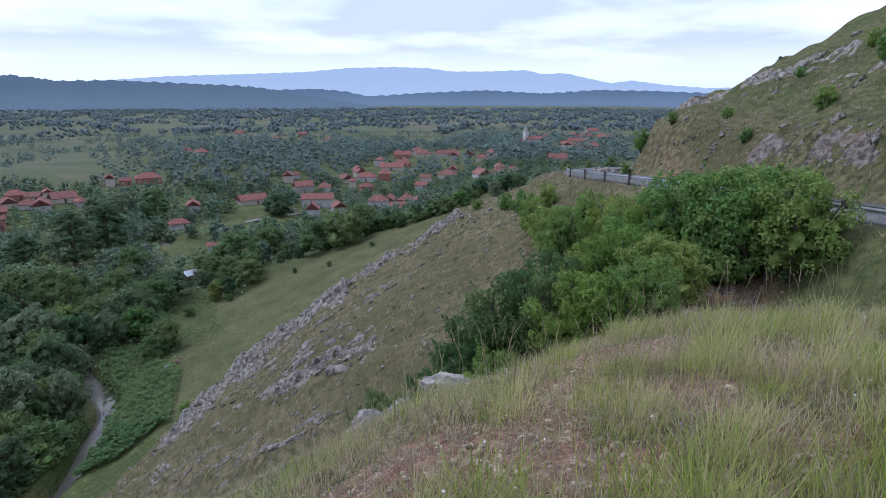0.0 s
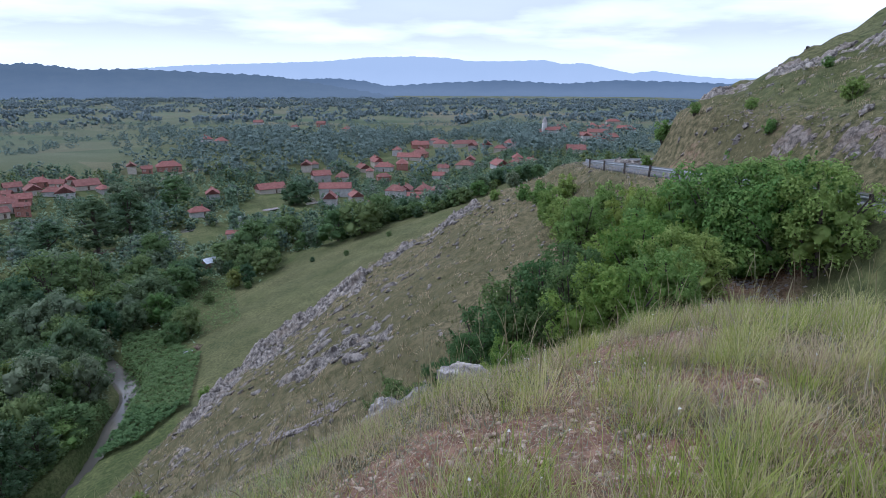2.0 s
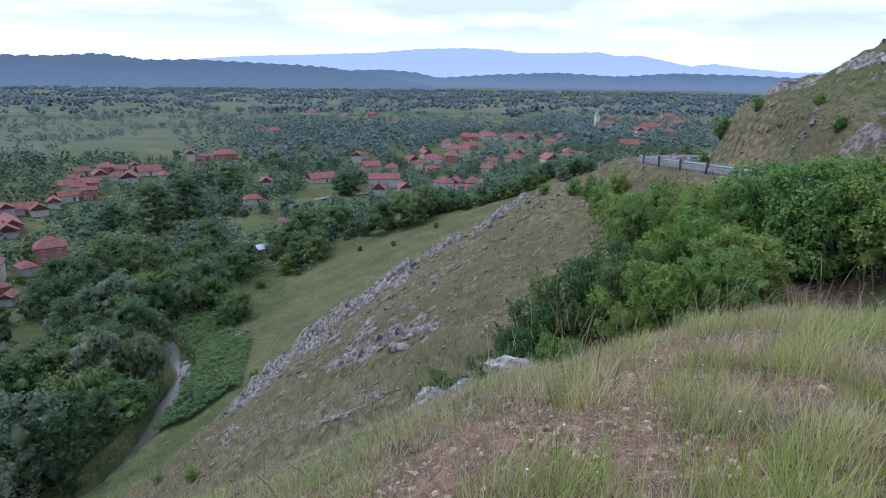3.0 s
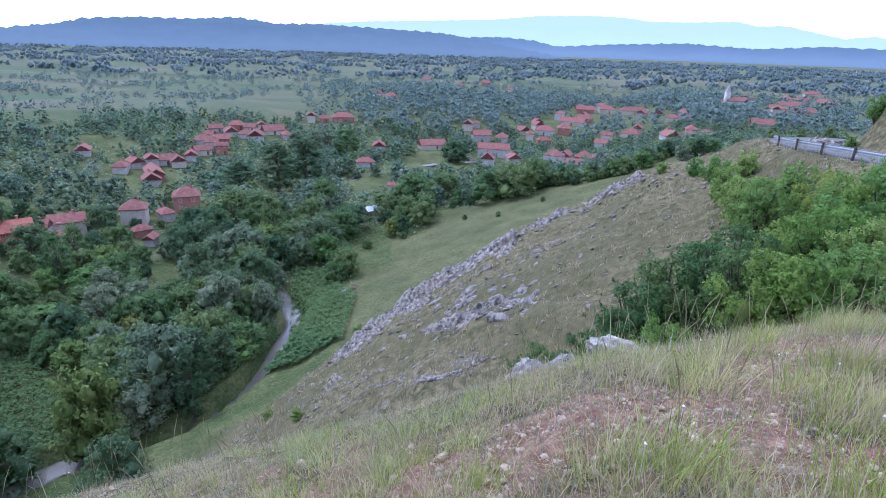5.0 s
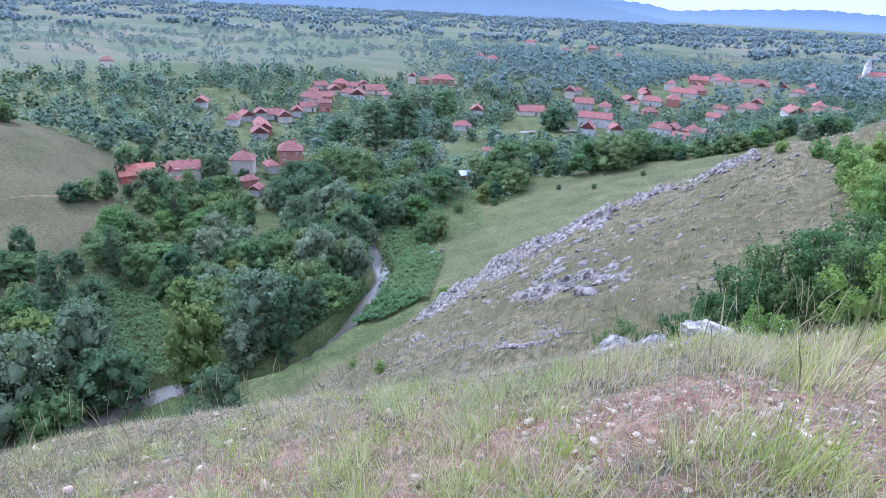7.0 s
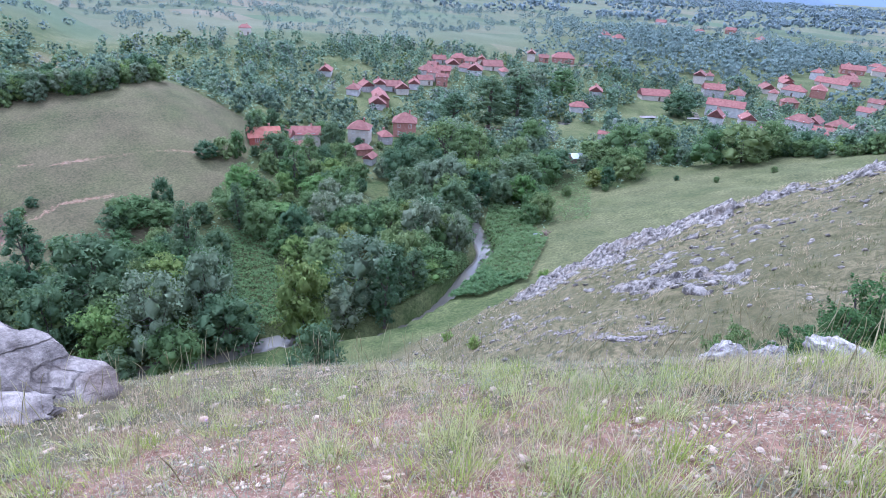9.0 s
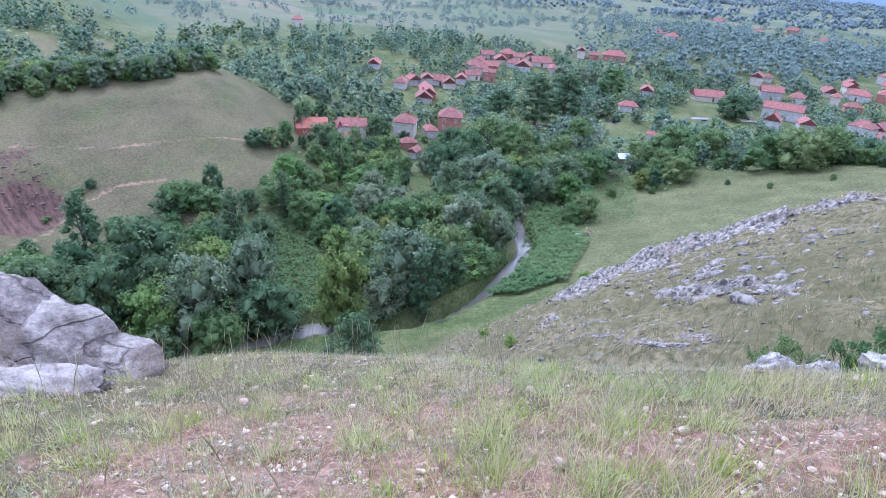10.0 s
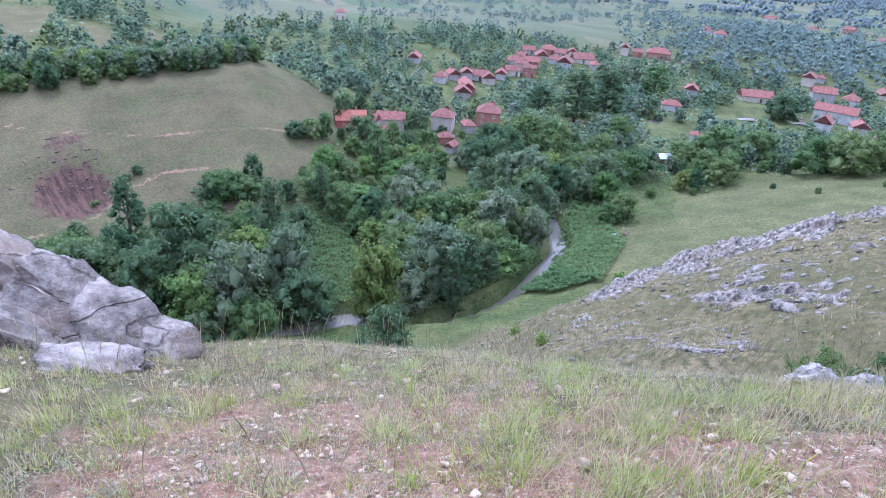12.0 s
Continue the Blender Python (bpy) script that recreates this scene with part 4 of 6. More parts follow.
BUSHES = {
    "green": [bush_model(k, 1.0, 1.2, 0.021, LEAF["bush"], 7600, "dense green thorn bush on the hillside") for k in (11, 12, 13)],
    "bright": [bush_model(k, 1.0, 1.15, 0.022, LEAF["bright"], 7400, "fresh light green bush on the hillside") for k in (21, 22)],
    "deep": [bush_model(k, 1.15, 0.95, 0.020, LEAF["juniper"], 7400, "dark green upright bush on the hillside", 70) for k in (31, 32)],
    "small": [bush_model(k, 1.0, 1.15, 0.034, LEAF["bush"], 2600, "small round green bush on the stony slope", 36) for k in (14, 15)],
}
BUSH_ROWS = [  # direction, distance, height, kind
    (32.0, 27.5, 3.5, "green"), (29.6, 28.5, 3.9, "green"), (27.4, 29.5, 4.3, "green"), (25.2, 30, 4.5, "green"), (22.8, 31, 4.4, "green"), (20.8, 31.5, 3.6, "bright"),
    (17.5, 27, 3.3, "bright"), (14.8, 28, 2.9, "bright"), (20.4, 26, 2.6, "green"), (22.6, 25.5, 2.3, "green"), (12.0, 36, 2.6, "green"), (14.0, 40, 2.2, "bright"), (16.6, 36, 2.4, "bright"), (18.6, 34, 2.6, "green"),
    (8.0, 22, 3.3, "deep"), (5.4, 21, 3.1, "deep"), (10.6, 24, 3.4, "deep"), (3.0, 20, 2.7, "deep"), (13.8, 18.5, 2.4, "bright"), (16.6, 18.5, 2.2, "bright"), (11.6, 19.5, 2.6, "deep"),
    (20.4, 19.5, 2.2, "green"), (1.0, 18.5, 2.1, "deep"), (-1.4, 17, 1.6, "deep"), (-4.0, 16, 1.2, "deep"), (-7.4, 15.8, 1.5, "deep"), (2.8, 15.5, 1.1, "bright"), (5.5, 16.5, 1.5, "bright"),
    (9.0, 44, 2.2, "green"), (8.0, 52, 2.0, "green"), (10.2, 50, 1.8, "deep"), (10.5, 40, 2.6, "green"), (6.2, 56, 1.4, "green"), (3.4, 60, 1.0, "green"),
    (18.6, 64, 1.7, "deep"), (17.4, 62, 1.0, "green"), (25.4, 56, 0.9, "green"), (32.4, 52, 1.4, "green"), (36.4, 56, 2.3, "deep"), (30.4, 60, 0.8, "green"), (27.0, 50, 0.9, "green"), (21.0, 60, 0.9, "deep"), (35.0, 62, 1.3, "green"),
    (-26, 60, 1.2, "green"), (-33, 40, 1.0, "deep"), (-36, 52, 1.1, "green"),
]
_used = set()
for k, (az, r, tall, kind) in enumerate(BUSH_ROWS):
    kind = "small" if r > 38 else kind
    ob = BUSHES[kind][k % len(BUSHES[kind])]
    x, y = at(az, r)
    b = stand(ob, x, y, k * 67.0, tall * 1.12, 1.0, 0.05, ob.name not in _used)
    _used.add(ob.name)
    b["group"] = "bushes on the hillside"

MODELS = {
    "oak": [tree_model("broadleaf_tree", k, 8.0, 8.6, 0.235, LEAF["oak"], 1900, 64, 0, 0.06, "leafy green broadleaf tree on the valley floor") for k in (41, 42, 43)],
    "dark": [tree_model("broadleaf_tree", k, 9.0, 8.0, 0.235, LEAF["dark"], 1900, 64, 0, 0.05, "dark green broadleaf tree by the river") for k in (51, 52)],
    "willow": [tree_model("willow_tree", k, 9.5, 8.6, 0.225, LEAF["willow"], 2000, 64, 0, 0.05, "silver-grey willow tree by the river") for k in (61, 62)],
    "yellow": [tree_model("broadleaf_tree", k, 8.0, 7.0, 0.225, LEAF["yellow"], 1800, 64, 0, 0.08, "yellow-green broadleaf tree in the valley wood") for k in (71,)],
    "poplar": [tree_model("poplar_tree", k, 16.0, 6.0, 0.235, LEAF["dark"], 2200, 84, 1, 0.05, "tall dark poplar tree beside the river") for k in (81, 82)],
    "lightpoplar": [tree_model("poplar_tree", k, 15.0, 8.0, 0.245, LEAF["oak"], 2200, 84, 1, 0.06, "tall green poplar tree in the valley") for k in (84,)],
    "bright": [tree_model("broadleaf_tree", k, 8.0, 8.6, 0.235, LEAF["fresh"], 1900, 64, 0, 0.05, "fresh green broadleaf tree in the valley wood") for k in (45, 46)],
}
KINDS = list(MODELS)


def plant(kind, k, x, y, s, tall=1.0, sink=0.1):
    ob = MODELS[kind][k % len(MODELS[kind])]
    t = stand(ob, x, y, (k * 83.0) % 360, s, tall, sink, ob.name not in _used)
    _used.add(ob.name)
    t["group"] = "trees of the valley"
    return t


# trees that stand out, one by one: kind, place, size, height against the usual
SINGLE = [('dark', -99.4, 33.1, 2.03, 0.86), ('bright', -86.9, 28.9, 1.16, 1.0), ('dark', -93.4, 23.9, 1.16, 1.16), ('willow', -104.6, 29.2, 0.9, 0.94), ('willow', -82.9, 35.1, 1.39, 1.09),
          ('willow', -84.2, 45.3, 1.07, 1.45), ('dark', -77.1, 44.2, 1.45, 0.81), ('yellow', -70.5, 54.5, 1.49, 1.36), ('willow', -67.6, 66.0, 1.56, 1.02), ('willow', -66.7, 60.5, 0.96, 0.82),
          ('poplar', -65.0, 71.6, 1.15, 0.67), ('poplar', -64.6, 77.0, 1.0, 0.58), ('poplar', -65.5, 68.8, 0.85, 0.87), ('oak', -68.5, 87.5, 1.28, 0.58), ('bright', -66.6, 82.5, 1.1, 0.49),
          ('oak', -72.2, 80.5, 1.35, 1.02), ('willow', -70.5, 99.0, 0.8, 1.3), ('lightpoplar', -110.2, 144.0, 1.84, 0.63), ('lightpoplar', -109.6, 155.4, 1.25, 0.86), ('poplar', -133.3, 204.3, 2.67, 0.5),
          ('poplar', -127.5, 216.8, 2.75, 0.51), ('poplar', -144.2, 193.8, 2.4, 0.36), ('lightpoplar', -141.8, 284.4, 2.03, 0.53), ('willow', -92.6, 124.1, 1.49, 0.98), ('lightpoplar', -92.2, 129.2, 1.48, 0.59),
          ('oak', -105.1, 191.1, 1.42, 0.94), ('oak', -81.2, 158.8, 1.31, 0.85), ('dark', -82.4, 145.3, 1.76, 0.71), ('dark', -81.1, 166.9, 1.46, 0.67), ('willow', -169.2, 280.3, 1.5, 0.8), ('willow', -160.2, 288.3, 1.6, 0.75),
          ('dark', -86.1, 302.2, 2.09, 0.64), ('oak', -72.2, 199.1, 2.07, 0.72), ('oak', -64.9, 211.0, 1.64, 0.77), ('oak', -80.2, 191.2, 1.55, 0.54), ('oak', -42.2, 195.3, 1.72, 0.79),
          ('oak', -33.8, 193.9, 1.92, 0.76), ('oak', -28.4, 200.1, 1.54, 0.91), ('bright', -112.6, 93.5, 1.23, 0.71), ('dark', -135.8, 99.4, 1.28, 0.82), ('oak', -115.3, 72.5, 1.32, 0.61),
          ('bright', -111.0, 77.9, 1.48, 0.24), ('poplar', -148.5, 99.8, 0.54, 1.09), ('poplar', -149.3, 103.2, 0.55, 1.06), ('oak', -60.9, 175.2, 1.13, 0.84), ('dark', -126.0, 60.3, 0.65, 1.43),
          ('oak', -124.6, 52.5, 1.15, 0.76), ('oak', -122.0, 56.8, 0.98, 0.7), ('dark', -126.8, 49.4, 0.88, 0.59), ('dark', -140.9, 81.0, 0.82, 0.65), ('oak', -140.5, 85.2, 0.77, 0.88),
          ('oak', -140.4, 89.8, 0.59, 1.58),
          ("willow", -75.5, 106, 0.6, 1.0), ("willow", -82, 121, 0.8, 1.0), ("willow", -88, 127, 0.8, 1.0), ("oak", -74, 90, 0.9, 1.0), ("oak", -62, 161, 0.28, 1.0), ("oak", -70, 152, 0.4, 1.0), ("oak", -34, 168, 0.22, 1.0), ("oak", -22, 176, 0.22, 1.0), ("dark", -46, 174, 0.22, 0.8),
          ("dark", -150, 112, 0.75, 1.0), ("oak", -143, 106, 0.85, 1.0)]
for k, (kind, x, y, s, tall) in enumerate(SINGLE):
    plant(kind, k, x, y, s, tall)

# the hedge of trees between the meadow and the village
for k, t in enumerate(np.linspace(0, 1, 34)):
    x, y = np.interp(t, [0, 0.25, 0.5, 0.8, 1], [-46, -30, -12, 4, 16]), np.interp(t, [0, 0.25, 0.5, 0.8, 1], [206, 205, 197, 197, 212])
    plant(("oak", "dark", "bright", "oak", "dark")[k % 5], k, float(x) + 1.5 * math.sin(k * 1.9), float(y) + 2.5 * math.sin(k * 2.7), 0.62 + 0.2 * math.sin(k * 3.1), 0.85)

# trees whose crowns close over the river
def in_gap(x, y):
    """The gap in the riverside trees, through which the clearing shows."""
    a, q = np.degrees(np.arctan2(x, y)), np.hypot(x, y)
    return (a > -60.2) & (a < -53.2) & (q > 60) & (q < 120)


for k, (x, y) in enumerate(RIVER[::2]):
    if 0 < y < 40 and not in_gap(x - 5, y):
        plant(("dark", "oak", "dark", "bright", "willow")[k % 5], k, x + 2.3, y - 1.6, 0.95 + 0.16 * math.sin(k * 2.3), 0.95, 0.5)
        plant(("oak", "dark", "oak", "dark")[k % 4], k + 3, x - 11.5, y + 4.0, 1.05 + 0.2 * math.sin(k * 1.7))

# the woods: where trees grow, and how tall
rnd = np.random.default_rng(77)


def east_of(y):
    return np.interp(y, RIVER[:, 1], RIVER[:, 0])


def grove(x, y):
    """How likely a tree is to stand here, and its size."""
    d, _ = line_distance(x, y, RIVER)
    r = np.hypot(x, y)
    west = x < np.interp(y, RIVER[::-1, 1] if RIVER[0, 1] > RIVER[-1, 1] else RIVER[:, 1], RIVER[:, 0])
    p = 0.80 + 0.26 * wobble(x, y, 60, 2)
    a = np.degrees(np.arctan2(x, y))
    p = np.where((r > 215) & (a < -42), p * smooth(-0.55, 0.05, wobble(x, y, 85, 7)), p)
    p = np.where(west & (d < 40) & (y < 240), 0.98, p)
    p = np.where((d < 22) & (y > 112), 0.98, p)
    p = np.where((height(x, y, True) > -1.5) | ((d < 2.4) & (y < 110)) | ((d < 5.2) & (y > 66) & (y < 108)), 0, p)
    p = np.where(((x > east_of(y)) & (y > 10) & (y < 114) & (d < 16)) | ((d < 5.0) & (y > 68) & (y < 108)), 0, p)
    for o in OPEN:
        p = np.where(inside(x, y, o), 0, p)
    p = np.where(in_gap(x, y), 0, p)
    for _, sx, sy, size, _ in SINGLE:
        p = np.where(np.hypot(x - sx, y - sy) < 3.4 * size + 0.5, 0, p)
    p = np.where((x > -60) & (y > 90) & (y < 190) & (x > -64 + (y - 100) * 0.05), 0, p)
    s = 0.78 + 0.24 * wobble(x, y, 33, 5) + 0.30 * (1 - smooth(10, 45, d)) * west
    s = np.where((y > 185) & (x > -60), s * 0.72, s)
    # only low growth in front of open ground
    for step in (3, 7, 12, 18, 25, 33, 42):
        ahead = np.zeros(np.shape(x), bool)
        for o in (MEADOW, BRAMBLE_A, LAWN, PATCH, GARDEN, CLEARING, FIELD_D, HILL_GRASS):
            ahead |= inside(x * (1 + step / r), y * (1 + step / r), o)
        s = np.where(ahead, np.minimum(s, 0.16 + step * 58 / r / 8.5), s)
    for hx, hy, l in TAKEN:
        q = np.hypot(x - hx, y - hy)
        p = np.where(q < l * 0.62 + 2.5, 0, p)
        # yards: low trees on the valley side of each house
        t = np.hypot(hx, hy)
        along, off = (x * hx + y * hy) / t - t, np.abs(x * hy - y * hx) / t
        s = np.where((off < l * 0.6 + 2.5) & (along < 0) & (along > -48), np.minimum(s, 0.26 + 0.019 * np.abs(along)), s)
    return p, np.clip(s, 0.15, 1.3)


gx, gy = np.meshgrid(np.arange(-345, 130, 5.9), np.arange(-60, 430, 5.9))
gx, gy = gx.ravel() + rnd.uniform(-2.4, 2.4, gx.size), gy.ravel() + rnd.uniform(-2.4, 2.4, gx.size)
gr, ga = np.hypot(gx, gy), np.degrees(np.arctan2(gx, gy))
ok = (gr < 400) & (ga > -94) & (ga < 17) & (gr > 70)
gx, gy = gx[ok], gy[ok]
gp, gs = grove(gx, gy)
ok = rnd.uniform(0, 1, len(gx)) < gp
gx, gy, gs = gx[ok], gy[ok], gs[ok] * rnd.uniform(0.75, 1.25, ok.sum())
order = np.argsort(np.hypot(gx, gy))
gx, gy, gs = gx[order], gy[order], gs[order]
pick = rnd.choice(7, len(gx), p=[0.44, 0.27, 0.09, 0.03, 0.02, 0.03, 0.12])
SINGLY = 240
for k in range(min(SINGLY, len(gx))):
    plant(KINDS[pick[k]], k, gx[k], gy[k], float(gs[k]))


def woodland(name, xs, ys, ss, count, leaf, mat, label, seed, variants=5, h=9.0, w=8.4, blobs=12):
    """Many trees too far off to tell apart, in one mesh of clumps of leaves."""
    r = np.random.default_rng(seed)
    models = []
    for _ in range(variants):
        heap_of = clumps(r, blobs * 3, h, w, h * 0.06, 0, (0.08, 0.15))
        c, d = crown_points(r, count, heap_of)
        models.append(leaves_and_cores(leaf_cards(c, d, leaf, r), heart(r, h, w, h * 0.04, 0, blobs)))
    zs = height(xs, ys)
    pieces, soft = [], []
    for k in range(len(xs)):
        v, f, nm = models[k % variants]
        a = r.uniform(0, 6.28)
        ca, sa = math.cos(a), math.sin(a)
        s = ss[k]
        pieces.append((np.stack([(v[:, 0] * ca - v[:, 1] * sa) * s + xs[k], (v[:, 0] * sa + v[:, 1] * ca) * s + ys[k], v[:, 2] * s * 0.95 + zs[k] - 0.2], 1), f))
        soft.append(np.stack([nm[:, 0] * ca - nm[:, 1] * sa, nm[:, 0] * sa + nm[:, 1] * ca, nm[:, 2]], 1))
    me = leaves_of(name, (*joined(pieces), np.concatenate(soft)), mat)
    return tagged(new(name, me), label, "trees", kind="stuff")


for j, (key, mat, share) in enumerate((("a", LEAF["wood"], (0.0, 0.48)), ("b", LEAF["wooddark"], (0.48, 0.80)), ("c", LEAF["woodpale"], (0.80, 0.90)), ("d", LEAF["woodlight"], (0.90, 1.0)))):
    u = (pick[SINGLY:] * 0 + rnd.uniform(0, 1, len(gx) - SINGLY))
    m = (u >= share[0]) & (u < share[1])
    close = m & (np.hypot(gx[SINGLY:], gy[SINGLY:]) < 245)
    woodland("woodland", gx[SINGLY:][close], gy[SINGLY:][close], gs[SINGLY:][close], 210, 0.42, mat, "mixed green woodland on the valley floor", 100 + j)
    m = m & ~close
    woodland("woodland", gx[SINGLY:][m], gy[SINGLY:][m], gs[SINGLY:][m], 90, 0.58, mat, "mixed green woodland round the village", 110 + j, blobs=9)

# brambles on both banks


def scrub(name, poly, step, count, size, mat, label, seed):
    r = np.random.default_rng(seed)
    p = np.array(poly, float)
    n = count
    x, y = r.uniform(p[:, 0].min(), p[:, 0].max(), n), r.uniform(p[:, 1].min(), p[:, 1].max(), n)
    m = inside(x, y, poly)
    x, y = x[m], y[m]
    z = height(x, y) + 0.2 + (0.9 * (0.5 + 0.5 * wobble(x, y, step, seed)) + 1.1 * (0.5 + 0.5 * wobble(x, y, step * 2.3, seed + 1))) * r.uniform(0.5, 1, len(x))
    cards = leaf_cards(np.stack([x, y, z], 1), np.stack([0.8 * wobble(x + 0.8, y, step, seed), 0.8 * wobble(x, y + 0.8, step, seed), np.ones(len(x))], 1), size, r, 0.8)
    return tagged(new(name, leaves_of(name, cards, mat)), label, "brambles", kind="stuff")


# undergrowth that closes the floor of the woods
ux, uy = rnd.uniform(-330, 90, 130000), rnd.uniform(-20, 400, 130000)
ua, ur = np.degrees(np.arctan2(ux, uy)), np.hypot(ux, uy)
ok = (ua > -92) & (ua < 16) & (ur > 75) & (ur < 390)
ux, uy = ux[ok], uy[ok]
up, us = grove(ux, uy)
ok = rnd.uniform(0, 1, len(ux)) < up * 0.75
ux, uy, us = ux[ok], uy[ok], us[ok]
uz = height(ux, uy) + rnd.uniform(0.3, 2.6, len(ux)) * np.clip(us, 0.25, 1)
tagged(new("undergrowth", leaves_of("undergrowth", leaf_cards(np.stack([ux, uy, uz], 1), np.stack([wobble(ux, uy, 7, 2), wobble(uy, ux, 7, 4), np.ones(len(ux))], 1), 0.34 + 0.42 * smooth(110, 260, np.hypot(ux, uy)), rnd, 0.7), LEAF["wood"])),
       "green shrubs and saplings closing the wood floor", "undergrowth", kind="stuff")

scrub("brambles", BRAMBLE_A, 2.6, 14000, 0.24, LEAF["oak"], "low green brambles in a riverside clearing", 3)
scrub("brambles", BRAMBLE_B, 2.8, 36000, 0.26, LEAF["oak"], "low green brambles on the river bank", 4)
scrub("brambles", [(-58, 91), (-46, 88), (-50, 79), (-55.5, 76)], 2.8, 8000, 0.24, LEAF["oak"], "low green brambles between river and slope", 6)
scrub("brambles", [(-70, 56), (-65, 61), (-62, 70), (-62.6, 84), (-66, 98), (-70, 98), (-68.5, 80), (-67, 66)], 2.4, 14000, 0.22, LEAF["oak"], "low green shrubs under the riverside trees", 7)
scrub("brambles", GARDEN, 3.0, 6000, 0.22, LEAF["oak"], "rows of low garden plants", 5)

# shrubs on the bare hill
SHRUB_ROWS = [(-143, 37, 0.3), (-144, 40, 0.36), (-141, 36, 0.28), (-140, 29, 0.26), (-129, 34, 0.55), (-126, 38, 0.5), (-132, 52, 0.5), (-129, 56, 0.45), (-121, 48, 0.5), (-124, 14, 0.5), (-127, 22, 0.5), (-158, 12, 0.4), (-150, 6, 0.5), (-171, 10, 0.35), (-122, 66, 0.4)]
for k, (x, y, s) in enumerate(SHRUB_ROWS):
    plant(("oak", "dark", "oak")[k % 3], k, x, y, s, 0.8, 0.5)
# the thicket along the top of the bare hill
for k in range(84):
    t = (k % 42) / 41
    x, y = -196 + 14 * t + rnd.uniform(-5, 5), 10 + 84 * t + rnd.uniform(-3, 3)
    plant(("oak", "dark", "oak", "bright", "willow")[k % 5], k, x - 6 - 7 * (k // 42), y, rnd.uniform(0.55, 0.95), 0.9, 0.4)

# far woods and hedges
fx, fy = np.meshgrid(np.arange(-800, 420, 9.5), np.arange(-60, 900, 9.5))
fx, fy = fx.ravel() + rnd.uniform(-5, 5, fx.size), fy.ravel() + rnd.uniform(-5, 5, fx.size)
fr, fa = np.hypot(fx, fy), np.degrees(np.arctan2(fx, fy))
dense = smooth(-34, -20, fa) * (1 - smooth(12, 22, fa)) * (1 - smooth(560, 760, fr))
hedge = smooth(0.93, 0.975, np.abs(np.sin(fy / 27 + 1.2 * wobble(fx, fy, 260, 3)))) + smooth(0.95, 0.985, np.abs(np.sin(fx / 41 + 1.0 * wobble(fy, fx, 210, 5))))
fp = 0.03 + 0.62 * dense + 0.5 * smooth(0.3, 0.6, wobble(fx, fy, 130, 6)) + 0.65 * hedge
fp = np.where((fr < 385) | (fr > 860) | (fa < -100) | (fa > 34) | (height(fx, fy, True) > -2), 0, fp)
for o in (FIELD_A, FIELD_B, FIELD_C, FIELD_D, FIELD_E):
    fp = np.where(inside(fx, fy, o), 0, fp)
for hx, hy, l in TAKEN:
    t = math.hypot(hx, hy)
    along, off = (fx * hx + fy * hy) / t - t, np.abs(fx * hy - fy * hx) / t
    fp = np.where((off < l * 0.7 + 3) & (along < l) & (along > -30), 0, fp)
ok = rnd.uniform(0, 1, len(fx)) < fp
woodland("woodland", fx[ok], fy[ok], rnd.uniform(0.6, 1.25, ok.sum()) * (0.55 + 0.55 * dense[ok]), 64, 0.95, LEAF["far"], "far woods and hedges, bluish from haze put into the leaf colour", 120, 6, 9.0, 10.5, 6)
wx, wy = np.meshgrid(np.arange(-2400, 900, 21.0), np.arange(-100, 2700, 21.0))
wx, wy = wx.ravel() + rnd.uniform(-11, 11, wx.size), wy.ravel() + rnd.uniform(-11, 11, wx.size)
wr, wa = np.hypot(wx, wy), np.degrees(np.arctan2(wx, wy))
wp = 0.03 + 0.24 * smooth(0.15, 0.6, wobble(wx, wy, 420, 8)) + 0.45 * smooth(0.86, 0.95, np.abs(np.sin(wy / 60 + 1.5 * wobble(wx, wy, 500, 4)))) + 0.06 * smooth(-24, -8, wa)
wp = np.where((wr < 840) | (wr > 2500) | (wa < -90) | (wa > 30), 0, wp)
ok = rnd.uniform(0, 1, len(wx)) < np.minimum(wp, 0.8)
woodland("woodland", wx[ok], wy[ok], rnd.uniform(0.7, 1.4, ok.sum()), 18, 1.9, LEAF["haze"], "hedges and copses on the far plain, haze mixed into the leaf colour", 130, 6, 7.5, 24.0, 5)

# ---- rocks ----
def ball(sub):
    bm = bmesh.new()
    bmesh.ops.create_icosphere(bm, subdivisions=sub, radius=1.0)
    v = np.array([p.co[:] for p in bm.verts])
    f = np.array([[p.index for p in q.verts] for q in bm.faces])
    bm.free()
    return v, f


BALLS = {k: ball(k) for k in (1, 2, 3, 4, 5)}


